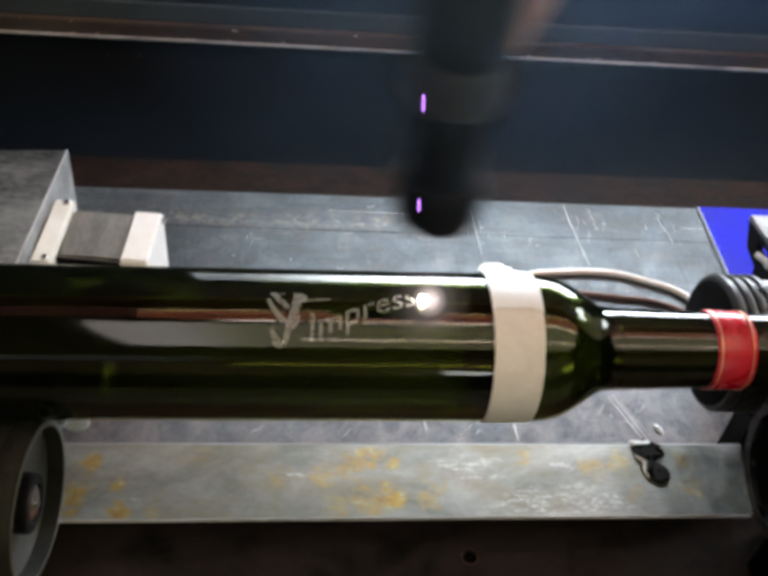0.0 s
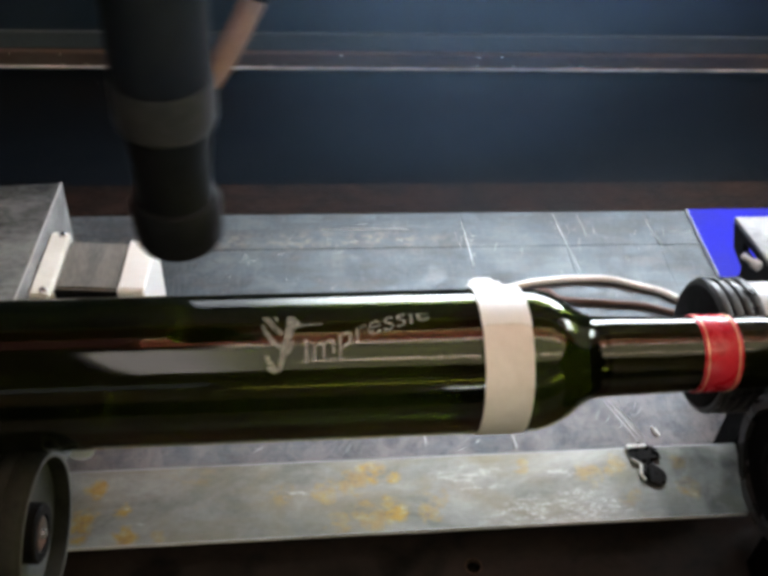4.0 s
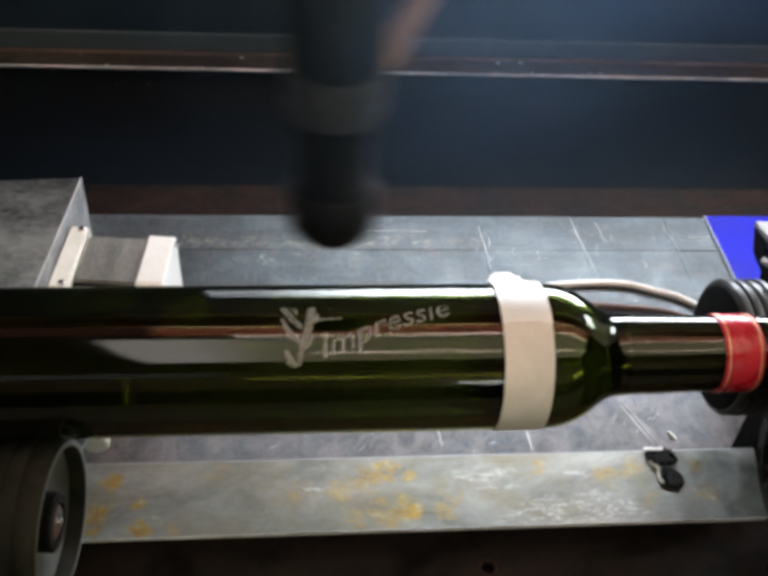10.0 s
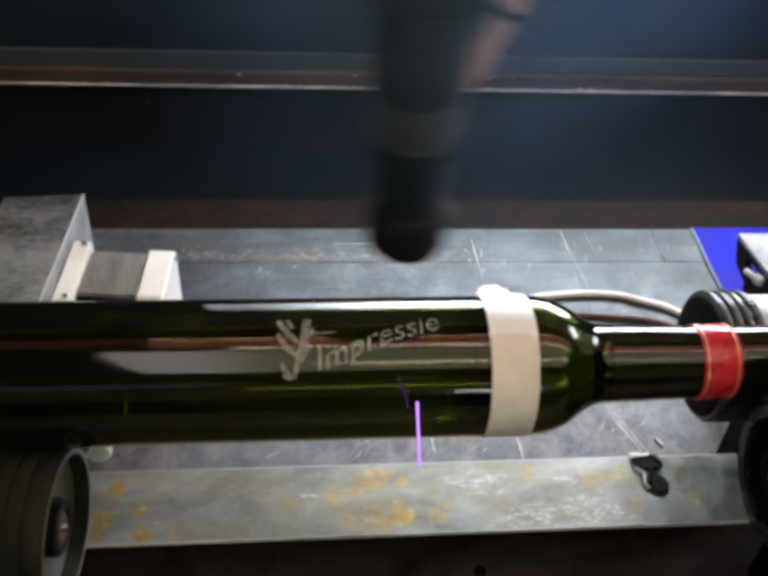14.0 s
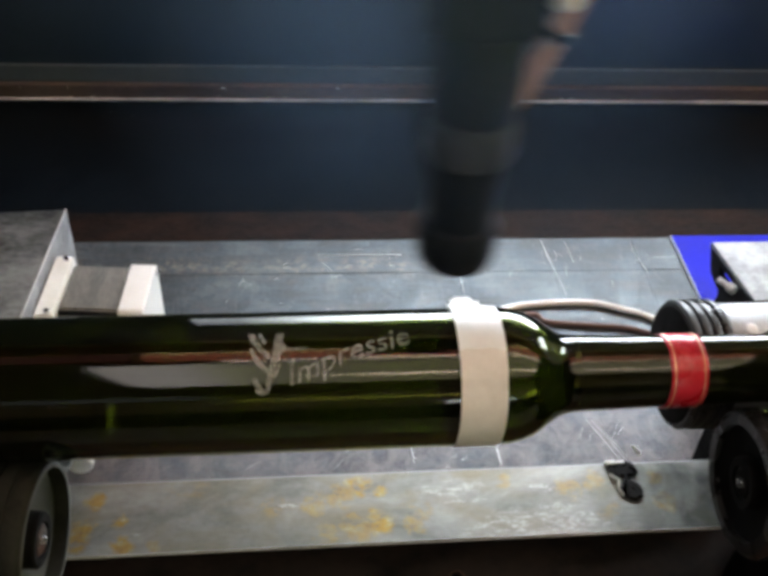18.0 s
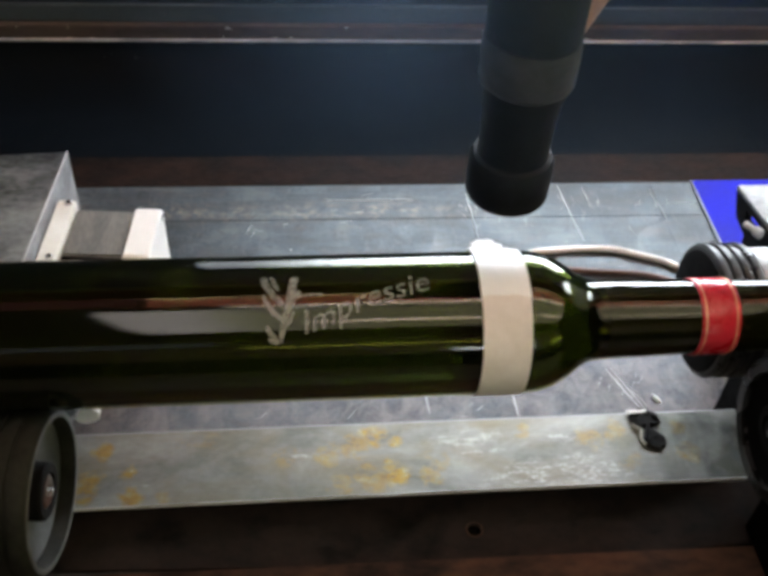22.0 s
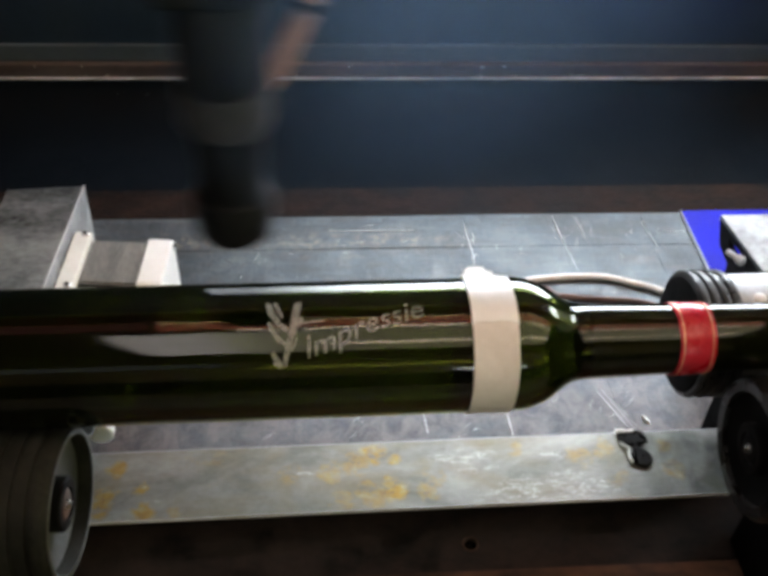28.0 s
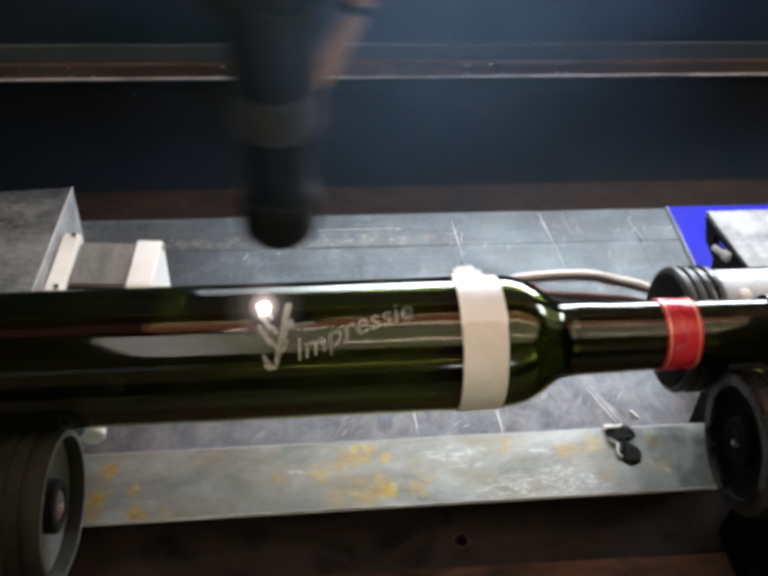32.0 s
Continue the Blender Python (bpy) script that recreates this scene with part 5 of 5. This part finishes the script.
# seconds, place along the bottle, 1 for a large spark
FLASHES = ((0, -0.0336, 0), (0.1, -0.0883, 0), (1.6, -0.0899, 0), (1.7, -0.0349, 0), (1.9, -0.0374, 0), (2, -0.0895, 1), (2.2, -0.0982, 0), (3.5, -0.0887, 0), (6.4, -0.0401, 0),
           (6.5, -0.0989, 0), (6.7, -0.1012, 0), (6.8, -0.0434, 0), (8, -0.0988, 1), (9, -0.0386, 1), (9.1, -0.0917, 0), (9.3, -0.0995, 0), (10.1, -0.0301, 0), (10.3, -0.0353, 0),
           (10.4, -0.0879, 0), (13.9, -0.0987, 0), (14.9, -0.0357, 0), (15, -0.0972, 1), (15.2, -0.1011, 0), (17.5, -0.0297, 0), (17.6, -0.0995, 1), (18.5, -0.0874, 0), (18.6, -0.0341, 0),
           (18.8, -0.0272, 0), (19.6, -0.0994, 0), (19.8, -0.0985, 0), (19.9, -0.0374, 0), (21.6, -0.1, 0), (24.2, -0.0998, 0), (24.4, -0.0986, 0), (24.5, -0.0364, 0), (28.3, -0.0344, 0),
           (28.6, -0.0975, 0), (28.8, -0.103, 1), (29.1, -0.0375, 0), (29.2, -0.0948, 0), (30.7, -0.0858, 0), (30.9, -0.0872, 0), (31.1, -0.1016, 0), (31.8, -0.0981, 0), (32, -0.0984, 0))
# violet rods for sensor streaks, fitted to the camera: seconds, lower end, lean in degrees
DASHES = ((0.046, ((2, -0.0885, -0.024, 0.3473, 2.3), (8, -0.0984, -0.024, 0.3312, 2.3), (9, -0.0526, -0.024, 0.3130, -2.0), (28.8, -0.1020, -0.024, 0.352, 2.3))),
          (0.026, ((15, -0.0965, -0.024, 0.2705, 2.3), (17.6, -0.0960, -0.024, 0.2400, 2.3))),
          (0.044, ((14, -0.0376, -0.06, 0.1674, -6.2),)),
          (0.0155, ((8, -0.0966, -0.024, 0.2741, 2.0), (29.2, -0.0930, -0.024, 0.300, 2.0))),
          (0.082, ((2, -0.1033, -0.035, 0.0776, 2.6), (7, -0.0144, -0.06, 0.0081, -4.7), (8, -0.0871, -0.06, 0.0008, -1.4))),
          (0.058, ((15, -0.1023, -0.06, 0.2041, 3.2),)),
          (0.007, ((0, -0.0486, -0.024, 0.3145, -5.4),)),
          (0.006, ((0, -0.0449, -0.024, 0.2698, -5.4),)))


def head_x(t):
    """Sweeps at steady speed with short soft turns at both ends."""
    phase = float(np.interp(t, [a for a, _ in TURNS], [b for _, b in TURNS]))
    u, soft = abs((phase + 0.5) % 1 - 0.5) * 2, 0.2
    v = 1 / (1 - soft)
    s = v * u * u / (2 * soft) if u < soft else 1 - v * (1 - u) ** 2 / (2 * soft) if u > 1 - soft else v * (u - soft / 2)
    right, left = (0.0042 if phase < 46.5 else -0.0510), -0.1362
    return right + (left - right) * s


def motions():
    steps = [i / FPS for i in range(int(32 * FPS) + 1)]
    walk(HEAD, [(t, pose(head_x(t), 0, -0.0016)) for t in steps])
    turn = [(0.5 * i, TURN_RATE * 0.5 * i) for i in range(65)]
    walk(BOTTLE, [(t, RIG @ pose(0, 0, AXIS_Z, a, 0, 0)) for t, a in turn])
    for ob, r, m in ((LEFT_FRONT, BODY_R / WHEEL_R, (-0.2046, -0.0450, 0.1067, 0, 0, -6)), (LEFT_REAR, BODY_R / WHEEL_R, (-0.2090, 0.0448, 0.1073)),
                     (RIGHT_FRONT, NECK_R / WHEEL_RR, (0.1520, -0.0390, 0.1215)), (RIGHT_REAR, NECK_R / WHEEL_RR, (0.1400, 0.0440, 0.1255))):
        walk(ob, [(t, RIG @ pose(*m) @ pose(0, 0, 0, -a * r, 0, 0)) for t, a in turn])
    # each row of the engraving rises to the glass when the beam has cut it
    for row, a in ROWS:
        cut = (a - LASER_LINE) / TURN_RATE
        sunk = Vector((0, math.sin(radians(a)), math.cos(radians(a)))) * -0.016
        walk(row, [(0, pose(*sunk)), (cut, pose(*sunk)), (cut + 1 / FPS, pose(0, 0, 0)), (32.0, pose(0, 0, 0))])
    # a spark stands on the glass while the beam fires, and rests inside the tube between
    on = {frame(t) + k: (x, big) for t, x, big in FLASHES for k in (-1, 0, 1)}
    for t in steps:
        if (3.6 < t < 5.4 or 15.6 < t < 17.4 or 25.6 < t < 27.4) and abs(head_x(t) + 0.095) < 0.009:
            on.setdefault(frame(t), (head_x(t), frame(t) % 2))
    for ob, kind in ((SPARK_BIG, 1), (SPARK_SMALL, 0)):
        rows = []
        for t in steps:
            x, big = on.get(frame(t), (None, 0))
            rows.append((t, pose(head_x(t), 0.07, 0.470) if x is None or big != kind else pose(x, -0.006, AXIS_Z + BODY_R + 0.0015)))
        walk(ob, rows)
    # streak rods float in the view while lit, and wait inside the gantry beam
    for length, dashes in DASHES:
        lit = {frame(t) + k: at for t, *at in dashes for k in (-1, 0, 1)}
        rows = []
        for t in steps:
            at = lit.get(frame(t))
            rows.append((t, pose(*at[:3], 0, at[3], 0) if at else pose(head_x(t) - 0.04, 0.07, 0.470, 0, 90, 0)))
        walk(streak_rod(length), rows)


motions()
